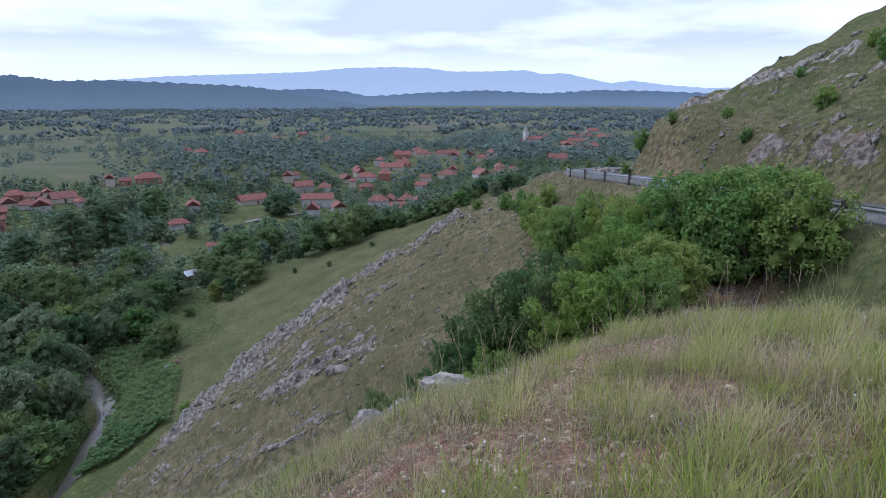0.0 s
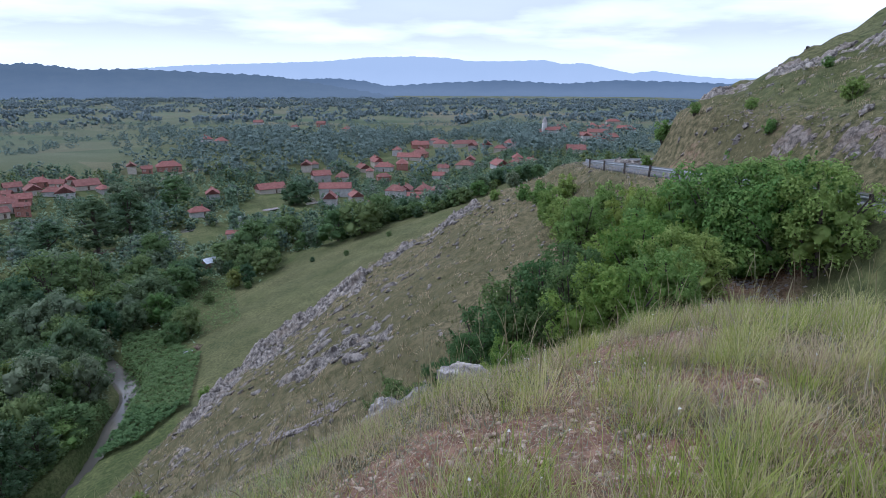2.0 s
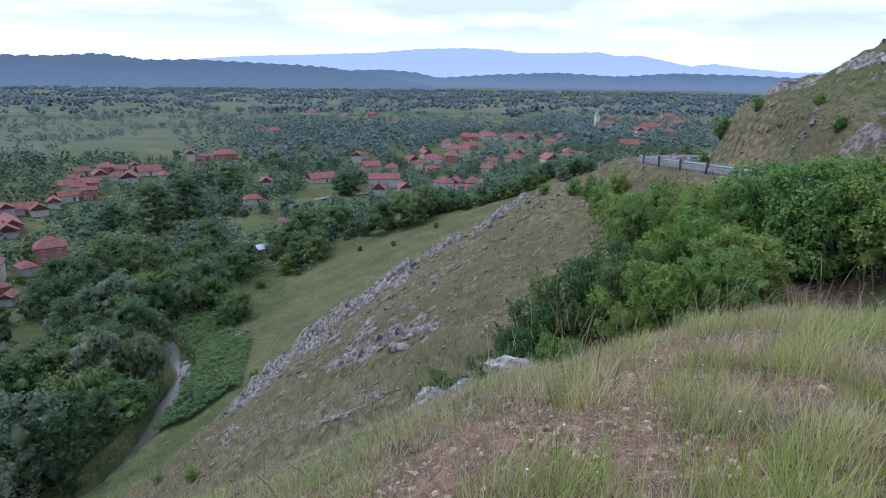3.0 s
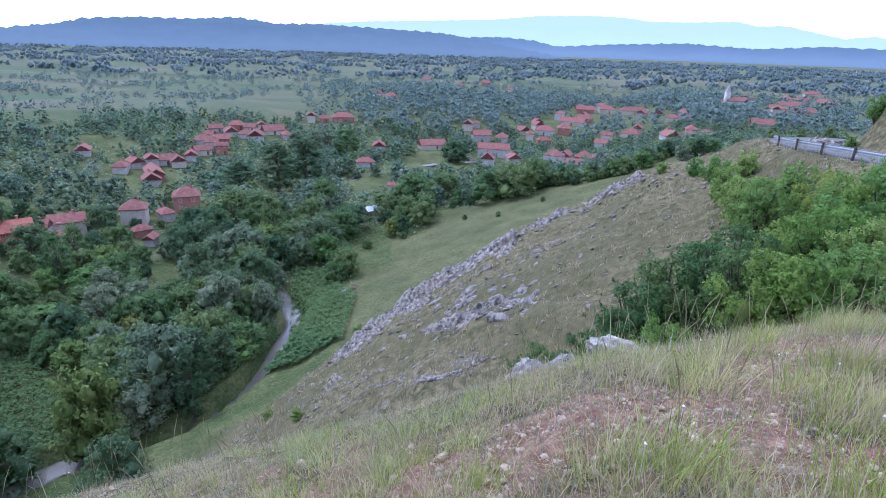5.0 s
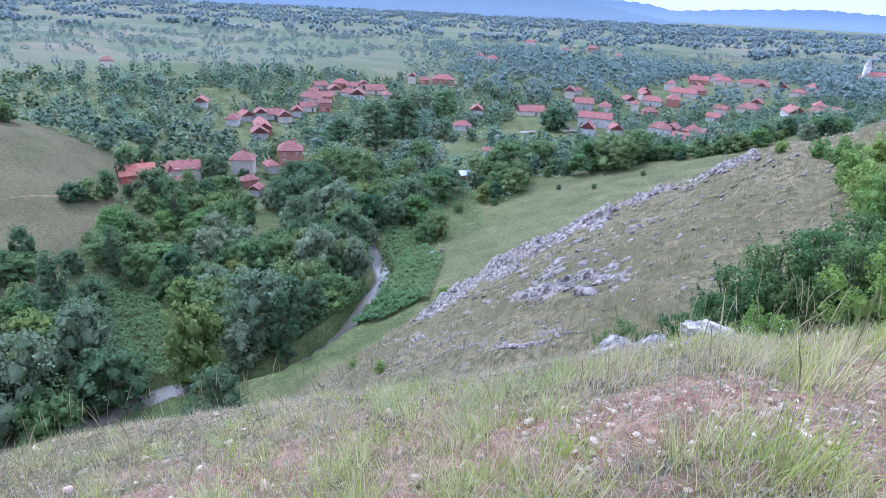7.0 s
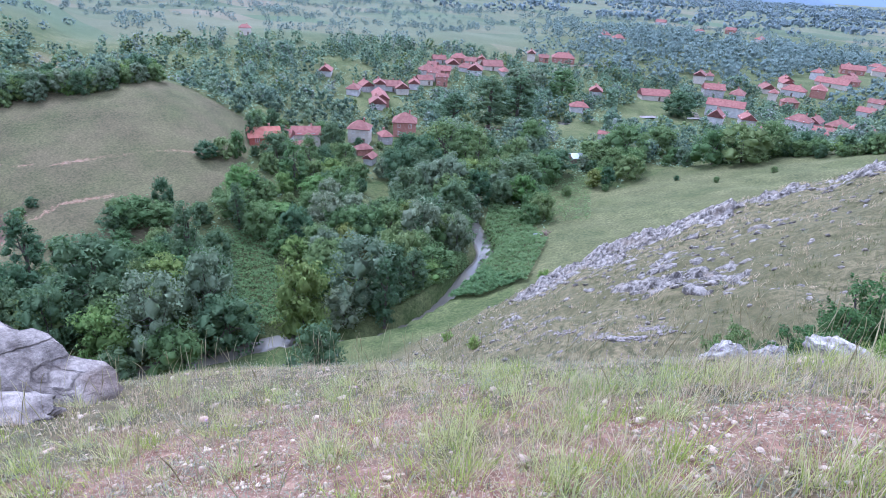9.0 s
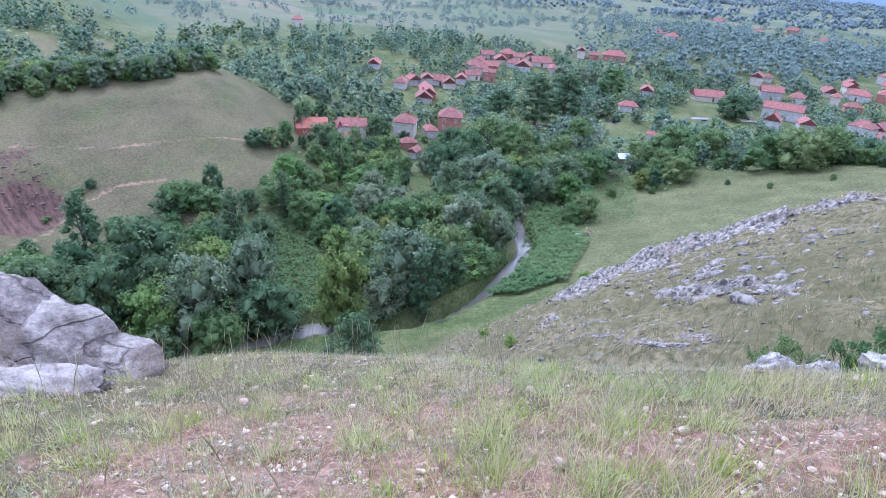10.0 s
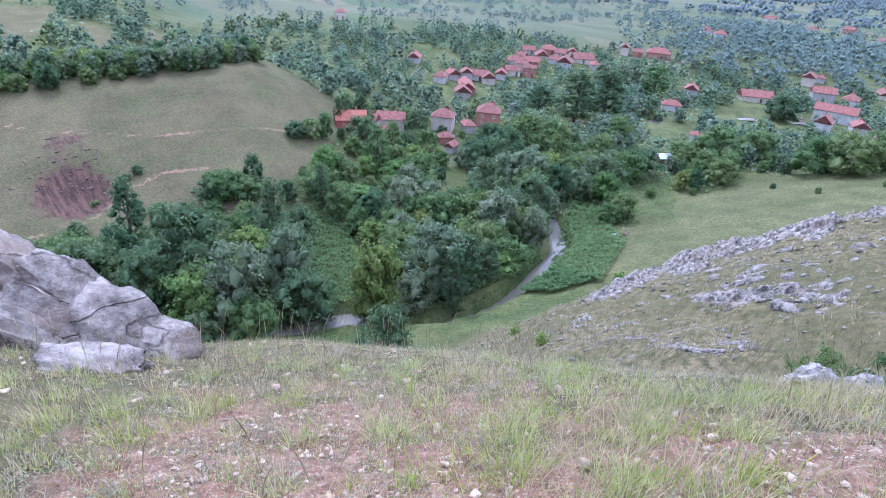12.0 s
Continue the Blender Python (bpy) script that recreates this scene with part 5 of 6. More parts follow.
def rock_shape(seed, sub, size, cuts=12, rough=0.10, strata=0.0):
    """A stone: a ball cut flat by random planes, roughened, with ledges if it is layered."""
    r = np.random.default_rng(seed)
    v, f = BALLS[sub][0].copy(), BALLS[sub][1]
    n = r.normal(0, 1, (cuts, 3))
    n /= np.linalg.norm(n, axis=1)[:, None]
    for k in n:
        d = v @ k - r.uniform(0.38, 0.80)
        v = v - np.maximum(d, 0)[:, None] * k[None] * 0.96
    for k, (amp, fr) in enumerate(((rough, 1.7), (rough * 0.55, 4.1), (rough * 0.3, 9.0))):
        if sub >= 3 or k == 0:
            q = v * fr + seed * 3.7
            d = np.array([noise.noise(p) for p in q.tolist()])
            v = v * (1 + amp * (d if k else 1.4 * (0.35 - np.abs(d) * 1.8)))[:, None]
    if strata:
        t = v @ np.array([0.25, 0.2, 0.95]) * 3.2 + 0.25 * wobble(v[:, 0], v[:, 1], 1.5, seed)
        saw = (t - np.floor(t))
        v = v * (1 + strata * (saw ** 3 * np.array([1.0]) - 0.3))[:, None]
        gap = np.exp(-((saw - 0.5) / 0.06) ** 2) * (np.sin(np.floor(t) * 12.9) > -0.2)
        v = v * (1 - strata * 0.7 * gap)[:, None]
    return v * np.asarray(size), f


ROCKS = [mesh_of("rock", *rock_shape(300 + k, 3, (1.35, 0.55, 0.95), 15, 0.34, 0.06), ROCK) for k in range(12)]
rock_rng = np.random.default_rng(9)
LIE = math.degrees(math.atan(0.66))


def rock_at(me, x, y, s, lie=-LIE, turn=0.0, lean=0.0, sink=0.25, flat=1.0, label="grey weathered limestone rock breaking out of the slope", group="limestone outcrop"):
    ob = new("rock", me)
    ob.matrix_world = pose(x, y, float(height(x, y)) - sink * s, 0, 0, turn) @ pose(0, 0, 0, lean, lie, 0) @ Matrix.Diagonal((s, s, s * flat, 1))
    return tagged(ob, label, "rock", group)


def in_polygon(poly, n, r):
    p = np.array(poly, float)
    out = []
    while len(out) < n:
        x, y = r.uniform(p[:, 0].min(), p[:, 0].max()), r.uniform(p[:, 1].min(), p[:, 1].max())
        beds = abs(math.sin((0.914 * y - 0.406 * x) * 1.15 + 0.9 * float(wobble(x, y, 9, 2))))
        if inside(x, y, poly) and beds > 0.6:
            out.append((x, y))
    return out


OUTCROP = [(-27, 52), (-24, 57.5), (-18, 59.5), (-14, 60.5), (-9, 60), (-7, 52), (-9, 47), (-14, 45), (-19, 45), (-23, 46)]
OUTCROP_TOP = [(-9, 60.5), (-4, 62.5), (2, 63.5), (3, 61), (-3, 58), (-8, 55)]
OUTCROP_FOOT = [(-23, 46), (-13, 45), (-5, 52), (-4.5, 34), (-8, 33), (-13, 37)]
OUTCROP_LOW = [(-9, 47), (-5, 40), (-4, 33), (-7, 34), (-11, 39), (-14, 43)]
def crag(line, before, behind, rise, share, seed, label, step=0.13, mat=None):
    """A mass of jagged rock that breaks out of the turf along a plan line: ribs that run with it, split by cracks."""
    line = rounded(line, 8)
    d = np.concatenate([[0], np.cumsum(np.hypot(*np.diff(line, axis=0).T))])
    p, q = np.meshgrid(np.arange(0, d[-1], step), np.arange(-before, behind, step), indexing="ij")
    cx, cy = np.interp(p, d, line[:, 0]), np.interp(p, d, line[:, 1])
    g = np.gradient(line, axis=0)
    g /= np.linalg.norm(g, axis=1)[:, None]
    tx, ty = np.interp(p, d, g[:, 0]), np.interp(p, d, g[:, 1])
    x, y = cx - ty * q, cy + tx * q

    def field(fp, fq, k):
        a = np.stack([p.ravel() * fp + seed * 7.1, q.ravel() * fq - p.ravel() * fp * 0.35, np.full(p.size, k * 3.7)], 1)
        return np.array([noise.noise(v) for v in a.tolist()]).reshape(p.shape)

    ribs = 1 - np.abs(field(0.28, 0.75, 1)) * 2.4
    grit = field(2.6, 3.6, 3)
    patches = field(0.13, 0.3, 4)
    edge = smooth(0, 1.2, p) * smooth(0, 1.2, d[-1] - p) * smooth(-before, -before * 0.35, q) * (1 - smooth(behind * 0.4, behind, q))

    def blocks(fp, fq, k):
        """Broken blocks: a height and a slant for each, and the cracks between them."""
        top, gap = np.zeros(p.size), np.zeros(p.size)
        bent = 0.5 * grit.ravel()
        for j, (u, w) in enumerate(zip(p.ravel() * fp + 0.3 * bent, q.ravel() * fq - p.ravel() * fp * 0.4 + 0.5 * bent)):
            dist, cell = noise.voronoi((u, w, seed * 5.3 + k))
            c = cell[0]
            h = noise.cell_vector((c[0] * 9.1, c[1] * 9.1, c[2] * 3.3))
            top[j] = h[0] + 0.9 * h[1] * (u - c[0]) + 0.9 * (h[2] - 0.2) * (w - c[1])
            gap[j] = dist[1] - dist[0]
        return top.reshape(p.shape), smooth(0, 0.16, gap).reshape(p.shape)

    big, big_gap = blocks(0.62, 1.05, 1)
    small, small_gap = blocks(1.5, 2.3, 2)
    body = 0.36 * ribs + 0.50 * big + 0.42 * small + 0.26 * grit + 0.5 * patches - (0.80 - share)
    z = height(x, y) + rise * np.clip(body, -0.6, 1.3) * edge * (0.55 + 0.3 * big_gap + 0.15 * small_gap) - 0.13 * (1 - big_gap) - 0.3 * (1 - edge) - 0.10
    n, m = x.shape
    i = np.arange(n - 1)[:, None] * m + np.arange(m - 1)[None]
    f = np.stack([i, i + m, i + m + 1, i + 1], -1).reshape(-1, 4)
    up = (z - height(x, y)).ravel()
    f = f[(up[f] > -0.1).any(1)]
    used, f = np.unique(f, return_inverse=True)
    v = np.stack([x, y, z], -1).reshape(-1, 3)[used]
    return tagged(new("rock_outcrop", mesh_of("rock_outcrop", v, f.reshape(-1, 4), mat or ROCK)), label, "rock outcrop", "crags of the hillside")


SPUR = [(-28, 49.5), (-25, 52.5), (-21, 55.5), (-15.3, 57.8), (-9.4, 58.8), (-3, 61), (2.5, 63)]
crag(SPUR[:5], 8.5, 2.0, 1.0, 0.80, 1, "jagged grey limestone crag along the spur")
crag(SPUR[3:], 2.6, 1.2, 0.8, 0.55, 2, "low line of grey limestone along the spur")
crag([(-13.4, 38.6), (-9.5, 37), (-7.4, 37.6), (-4.2, 35.8)], 1.3, 1.3, 0.9, 0.55, 3, "grey limestone knobs breaking out of the turf")
crag([(-1.8, 62.2), (0.5, 62.8), (2.4, 63.4)], 1.0, 1.0, 1.4, 0.80, 4, "dark upright limestone fin on the spur")
crag([(-25, 42), (-16.5, 34.5), (-13.6, 35)], 1.1, 1.1, 0.5, 0.40, 5, "low grey limestone ledge in the turf")
crag([(24, 62.5), (28, 59.5), (31.5, 56.5), (35.5, 51.5)], 2.2, 2.2, 0.9, 0.48, 6, "grey limestone crag on the crest over the road")
crag([(16.4, 66.5), (18.4, 66), (21, 64.5)], 1.6, 1.6, 1.0, 0.60, 7, "grey limestone crag beside the bend of the road")
crag([(22.4, 44), (23.6, 38), (25, 32)], 1.4, 1.4, 0.7, 0.38, 8, "dark broken rock of the cutting above the road", 0.13, CUT_ROCK)
crag([(-7.6, 24.8), (-6.4, 23.9), (-5.2, 23.4)], 0.8, 0.8, 0.5, 0.62, 9, "small limestone ledge below the brow")
crag([(28, 52), (33, 46), (38, 40)], 3.0, 3.0, 0.6, 0.20, 10, "scattered limestone ledges in the hillside turf")
# loose blocks round the crags
for line, n, spread, lo, hi in ((SPUR[:5], 34, 3.4, 0.14, 0.36), (SPUR[3:], 24, 1.6, 0.15, 0.4), ([(-13, 38.6), (-5, 36)], 16, 1.2, 0.14, 0.36), ([(-20, 47), (-14, 44), (-9, 47), (-3, 49)], 34, 2.4, 0.14, 0.36)):
    line = np.array(line)
    for k in range(n):
        t = rock_rng.uniform(0, 1) * (len(line) - 1)
        i = min(int(t), len(line) - 2)
        x, y = line[i] + (line[i + 1] - line[i]) * (t - i)
        off = abs(rock_rng.normal(0, spread))
        x, y = x + 0.28 * off + rock_rng.normal(0, 0.4), y - 0.96 * off + rock_rng.normal(0, 0.4)
        rock_at(ROCKS[rock_rng.integers(12)], x, y, rock_rng.uniform(lo, hi), -LIE * 0.8 + rock_rng.uniform(-18, 26), 18 + rock_rng.uniform(-22, 22), rock_rng.uniform(-22, 30), 0.12, rock_rng.uniform(0.8, 1.5))
# rocks over the road, on the crest and at the cutting
for cx, cy, sx, sy, n, lo, hi in ((17.6, 66, 1.6, 2.0, 8, 0.2, 0.5), (21, 64, 1.8, 2.2, 8, 0.2, 0.5), (28, 59, 2.4, 2.4, 14, 0.2, 0.5), (31.5, 56, 2.0, 2.2, 14, 0.2, 0.5), (22, 47.5, 0.9, 1.2, 8, 0.2, 0.5), (20.6, 53, 0.8, 1.5, 6, 0.2, 0.5),
                                 (24.5, 34, 1.4, 2.2, 14, 0.25, 0.6), (25, 40, 1.2, 2.0, 8, 0.2, 0.45), (36, 52, 2.5, 3, 8, 0.2, 0.5), (30, 45, 3, 4, 8, 0.2, 0.5)):
    for k in range(n):
        rock_at(ROCKS[rock_rng.integers(12)], cx + rock_rng.normal(0, sx), cy + rock_rng.normal(0, sy), rock_rng.uniform(lo, hi), -30 + rock_rng.uniform(-25, 25), rock_rng.uniform(-40, 40), rock_rng.uniform(-30, 30), 0.2)

# loose rocks scattered down the flank: one joined mesh
def rubble(name, xs, ys, ss, label, seed, mat, sub=1, sink=0.15, lie=LIE):
    r = np.random.default_rng(seed)
    shapes = [rock_shape(seed * 10 + k, sub, (1.3, 0.9, 0.65), 7, 0.2) for k in range(7)]
    zs = height(xs, ys)
    pieces = []
    t = -np.radians(lie)
    ct, st = math.cos(t), math.sin(t)
    for k in range(len(xs)):
        v, f = shapes[k % 7]
        a = r.uniform(0, 6.28)
        ca, sa = math.cos(a), math.sin(a)
        x, y, z = v[:, 0] * ca - v[:, 1] * sa, v[:, 0] * sa + v[:, 1] * ca, v[:, 2]
        pieces.append((np.stack([(x * ct + z * st) * ss[k] + xs[k], y * ss[k] + ys[k], (-x * st + z * ct) * ss[k] + zs[k] - sink * ss[k]], 1), f))
    return tagged(new(name, mesh_of(name, *joined(pieces), mat)), label, "stones", kind="stuff")


r = np.random.default_rng(15)
low_rocks = np.array(in_polygon(OUTCROP_LOW, 40, r) + in_polygon(OUTCROP_FOOT, 50, r) + in_polygon(OUTCROP, 30, r))
rubble("rubble", low_rocks[:, 0], low_rocks[:, 1], 0.2 + 0.6 * r.random(len(low_rocks)) ** 1.6, "broken grey limestone ledges below the outcrop", 39, ROCK, 2, 0.2)
xs, ys, ss = [], [], []
while len(xs) < 2800:
    x, y = r.uniform(-48, 14), r.uniform(16, 68)
    band = 0.10 + 0.40 * float(inside(x, y, OUTCROP) or inside(x, y, OUTCROP_TOP) or inside(x, y, OUTCROP_LOW)) + 0.5 * float(smooth(0.45, 0.8, wobble(x * 0.45, y, 8.5, 3)))
    if r.random() < band and height(x, y, True) > 0.5:
        xs.append(x), ys.append(y), ss.append(0.06 + 0.30 * r.random() ** 2.6)
rubble("rubble", np.array(xs), np.array(ys), np.array(ss), "grey limestone rubble strewn over the grassy slope", 41, ROCK, 1)
# two screes of small stones, and the washed-out path by the bushes
xs, ys, ss = [], [], []
for cx, cy, sx, sy, n in ((-7.4, 28.8, 0.7, 0.5, 420), (-9.0, 27.8, 0.8, 0.35, 420), (-6.8, 24.6, 0.8, 0.7, 80), (-15, 31, 2.6, 0.8, 350), (-22, 36, 2.5, 0.9, 250), (8.8, 18.4, 0.7, 1.3, 500), (10.8, 21.2, 0.8, 1.4, 420), (13, 24, 0.8, 1.2, 320), (22.5, 41, 1.6, 2.6, 260), (23.5, 49, 1.6, 2.6, 260)):
    xs.append(r.normal(cx, sx, n)), ys.append(r.normal(cy, sy, n)), ss.append(0.04 + 0.10 * r.random(n) ** 2)
rubble("scree", np.concatenate(xs), np.concatenate(ys), np.concatenate(ss), "grey broken stones of a small scree", 43, SCREE, 1, 0.05)
# broken rock in the eroded red bank under the track
xs, ys = np.concatenate([r.normal(-146, 5, 160), r.normal(-163, 5, 120)]), np.concatenate([r.normal(28, 5, 160), r.normal(29, 4.5, 120)])
rubble("rubble", xs, ys, 0.15 + 0.5 * r.random(280) ** 2, "reddish broken rock of an eroded bank", 45, RED_ROCK, 2, 0.35, 20)

# boulders at the edge of the lookout
BOULDERS = [(-1.80, 11.5, 0.58, 0.5, 25, 0.02, 1.05), (-0.85, 11.9, 0.55, 0.2, 40, 0.05, 0.9), (-0.45, 11.8, 0.3, 0.3, 80, 0.2, 0.9), (0.05, 11.5, 0.58, 0.15, -10, -0.12, 1.0), (-2.5, 10.6, 0.30, 0.0, 10, 0.2, 0.8), (-4.2, 12.6, 0.5, 0.0, 30, 0.3, 0.7), (-4.9, 13.0, 0.36, 0.0, 70, 0.3, 0.7)]
for k, (x, y, s, lean, turn, sink, flat) in enumerate(BOULDERS):
    me = mesh_of("boulder", *rock_shape(360 + k, 5, (1.15, 0.8, 0.8), 16, 0.20, 0.06), PALE_ROCK)
    ob = new("boulder", me)
    ob.matrix_world = pose(x, y, float(height(x, y)) + s * (0.62 - sink), lean * 40, -10, turn) @ Matrix.Diagonal((s, s, s * flat, 1))
    tagged(ob, "pale grey limestone boulder in the grass", "boulder", "boulders at the brow")


def outcrop():
    """The tilted slabs beside the lookout, layered limestone, lying one on another."""
    root = new("rock_outcrop")
    root.location = (-9.6, -0.4, float(height(-9.6, -0.4)))
    slabs = [  # centre, half sizes, turn, tilt, lean, seed
        ((-10.6, -1.5, -5.3), (3.9, 1.9, 1.5), 53, 22, -18, 401), ((-9.6, -0.15, -5.45), (2.6, 1.5, 1.1), 50, 25, -20, 402), ((-8.3, 1.45, -5.3), (1.25, 0.9, 0.66), 48, 24, -12, 403),
        ((-11.0, 0.7, -5.75), (2.2, 1.1, 0.95), 55, 26, -5, 404), ((-9.9, 0.55, -5.75), (2.1, 1.0, 0.95), 52, 22, -16, 412), ((-9.4, -2.4, -4.9), (2.6, 1.3, 1.0), 52, 16, -14, 410), ((-10.6, -4.2, -4.4), (2.4, 1.5, 1.0), 50, 14, -14, 411), ((-8.3, -0.5, -5.1), (2.0, 0.9, 0.6), 48, 18, -12, 405), ((-6.9, 0.75, -4.6), (0.95, 0.42, 0.22), 60, 10, -8, 406),
        ((-7.2, -0.5, -4.6), (0.8, 0.4, 0.22), 45, 8, 0, 407), ((-12.5, -4.6, -4.9), (3.4, 2.3, 2.0), 52, 18, -12, 408), ((-10.3, 1.2, -5.45), (1.0, 0.6, 0.55), 50, 25, 0, 409)]
    for c, size, turn, tilt, lean, seed in slabs:
        ob = part("slab", mesh_of("slab", *rock_shape(seed, 5 if size[0] > 1.5 else 4, size, 12, 0.18, 0.09), SLAB), root)
        ob.matrix_local = Matrix.Translation(-root.location) @ pose(*c, 0, 0, turn) @ pose(0, 0, 0, lean, tilt, 0)
    tagged(root, "tilted layered grey limestone outcrop beside the dry grass", "rock")


outcrop()


# ---- guardrail ----
def guardrail():
    d = np.gradient(ROAD, axis=0)
    d /= np.linalg.norm(d, axis=1)[:, None]
    line = ROAD + 3.0 * np.stack([-d[:, 1], d[:, 0]], 1)
    keep = (ROAD[:, 1] > -45) & (ROAD[:, 1] < 59)
    line, zs = line[keep], ROAD_Z[keep]
    s = np.concatenate([[0], np.cumsum(np.hypot(*np.diff(line, axis=0).T))])
    u = np.arange(0, s[-1], 1.0)
    px, py, pz = (np.interp(u, s, c) for c in (line[:, 0], line[:, 1], zs))
    g = np.stack([np.gradient(px), np.gradient(py)], 1)
    g /= np.linalg.norm(g, axis=1)[:, None]
    nx, ny = -g[:, 1], g[:, 0]
    prof = [(0.0, 0.44), (0.05, 0.47), (0.05, 0.54), (-0.03, 0.59), (0.05, 0.64), (0.05, 0.71), (0.0, 0.75), (-0.012, 0.75), (0.035, 0.705), (0.035, 0.645), (-0.045, 0.59), (0.035, 0.535), (0.035, 0.475), (-0.012, 0.44)]
    v = np.array([[(px[i] - nx[i] * a, py[i] - ny[i] * a, pz[i] + b) for a, b in prof] for i in range(len(u))])
    k = len(prof)
    i = np.arange(len(u) - 1)[:, None] * k + np.arange(k)[None]
    j = np.arange(len(u) - 1)[:, None] * k + (np.arange(k)[None] + 1) % k
    root = new("guardrail")
    part("beam", mesh_of("beam", v.reshape(-1, 3), np.stack([i, j, j + k, i + k], -1).reshape(-1, 4), STEEL), root, "galvanised corrugated steel beam")
    post = mesh_of("post", *joined([box(-0.06, 0.06, -0.07, -0.05, -1.0, 0.78), box(-0.06, -0.045, -0.05, 0.05, -1.0, 0.78), box(0.045, 0.06, -0.05, 0.05, -1.0, 0.78), box(-0.09, 0.09, -0.09, 0.06, 0.78, 0.82)]), POST)
    for q in np.arange(0.5, s[-1], 4.0):
        q = int(min(q, len(u) - 1))
        o = part("post", post, root)
        o.matrix_world = pose(px[q] + nx[q] * 0.08, py[q] + ny[q] * 0.08, pz[q], random.uniform(-3, 3), random.uniform(-3, 3), math.degrees(math.atan2(g[q][1], g[q][0])))
    tagged(root, "galvanised steel guardrail on dark posts along the road", "guardrail")


guardrail()


# ---- ruins and litter in the valley ----
def heap(x, y, name, label, category, mat, n, size, seed):
    """Boards thrown on a pile."""
    r = np.random.default_rng(seed)
    root = new(name)
    root.location = (x, y, float(height(x, y)))
    board = mesh_of("board", *box(-size, size, -0.11, 0.11, -0.05, 0.05), mat)
    for k in range(n):
        part("board", board, root).matrix_local = pose(*(r.normal(0, size * 0.6, 2)), 0.15 + 0.25 * r.random() + 0.02 * k, r.uniform(-20, 20), r.uniform(-30, 30), r.uniform(0, 360))
    tagged(root, label, category)


heap(-138, 122, "timber_pile", "collapsed weathered timber beams of a ruined barn", "timber pile", TIMBER, 26, 2.2, 61)
heap(-59.9, 117.4, "rubbish_heap", "small heap of pale rubbish in the brambles", "rubbish heap", WHITE, 12, 0.7, 62)
heap(-58.6, 118.6, "rubbish_heap", "small heap of broken brown boards in the brambles", "rubbish heap", TIMBER, 12, 0.8, 63)


def footbridge(x, y, turn):
    """A plank footbridge with a rail over the river among the trees."""
    root = new("footbridge")
    root.matrix_world = pose(x, y, WATER + 3.2, 0, 0, turn)
    part("deck", mesh_of("deck", *box(-7, 7, -0.8, 0.8, -0.12, 0.0), TIMBER), root)
    for s in (-1, 1):
        part("handrail", mesh_of("handrail", *box(-7, 7, s * 0.75 - 0.04, s * 0.75 + 0.04, 0.95, 1.03), TIMBER), root)
        for k in range(5):
            part("post", mesh_of("post", *box(-6.8 + 3.4 * k - 0.06, -6.8 + 3.4 * k + 0.06, s * 0.75 - 0.05, s * 0.75 + 0.05, -3.4, 0.95), TIMBER), root)
    tagged(root, "grey plank footbridge over the river between trees", "footbridge")


footbridge(-124, 200, 25)
# ---- grass, herbs and stones underfoot ----


def blades(x, y, z, length, width, droop, r, lean=0.5, segs=3, clump=None):
    """Bent grass blades as strips that taper to a point."""
    n = len(x)
    a = r.uniform(0, 2 * np.pi, n)
    if clump is not None:
        a = np.where(r.random(n) < 0.75, clump + r.normal(0, 0.7, n), a)
    out = np.stack([np.cos(a), np.sin(a)], 1)
    side = np.stack([-out[:, 1], out[:, 0]], 1)
    tilt = np.abs(r.normal(0, lean, n))
    pts = []
    for k in range(segs + 1):
        t = k / segs
        reach = length * (np.sin(tilt) * t + droop * t * t)
        up = length * (np.cos(tilt) * t - 0.55 * droop * t * t)
        w = width * (1 - t) ** 0.7 + 0.0004
        for s in (-1, 1):
            pts.append(np.stack([x + out[:, 0] * reach + side[:, 0] * w * s, y + out[:, 1] * reach + side[:, 1] * w * s, z + up], 1))
    v = np.stack(pts, 1).reshape(-1, 3)
    k = 2 * (segs + 1)
    f = np.concatenate([np.arange(n)[:, None] * k + np.array([2 * j, 2 * j + 1, 2 * j + 3, 2 * j + 2])[None] for j in range(segs)])
    return v, f


def fan(n, r0, r1, a0, a1, r, power=1.0):
    """Plan points in a fan round the lookout."""
    az = np.radians(r.uniform(a0, a1, n))
    q = np.sqrt(r.uniform(0, 1, n) ** power * (r1 * r1 - r0 * r0) + r0 * r0)
    return q * np.sin(az), q * np.cos(az)


def soil(x, y):
    """How bare the ground is."""
    e = 0.20 + 0.22 * wobble(x, y, 1.7, 8) + 0.14 * wobble(x, y, 0.75, 3)
    for cx, cy, s, k in BARE_SPOTS + ((-2.3, 1.2, 0.8, 0.5), (-3.6, 1.2, 0.9, 0.4), (-0.6, 2.9, 0.6, 0.4), (0.5, 3.4, 0.9, 0.4), (1.4, 6.5, 1.2, 0.3), (8.6, 18.2, 1.8, 1), (10.6, 21, 1.8, 1), (12.8, 24, 1.7, 1)):
        e = e + k * blob(x, y, cx, cy, s)
    return e


def lushness(x, y):
    """More and taller grass on the road side of the lookout."""
    return smooth(-30, 12, np.degrees(np.arctan2(x, y)))


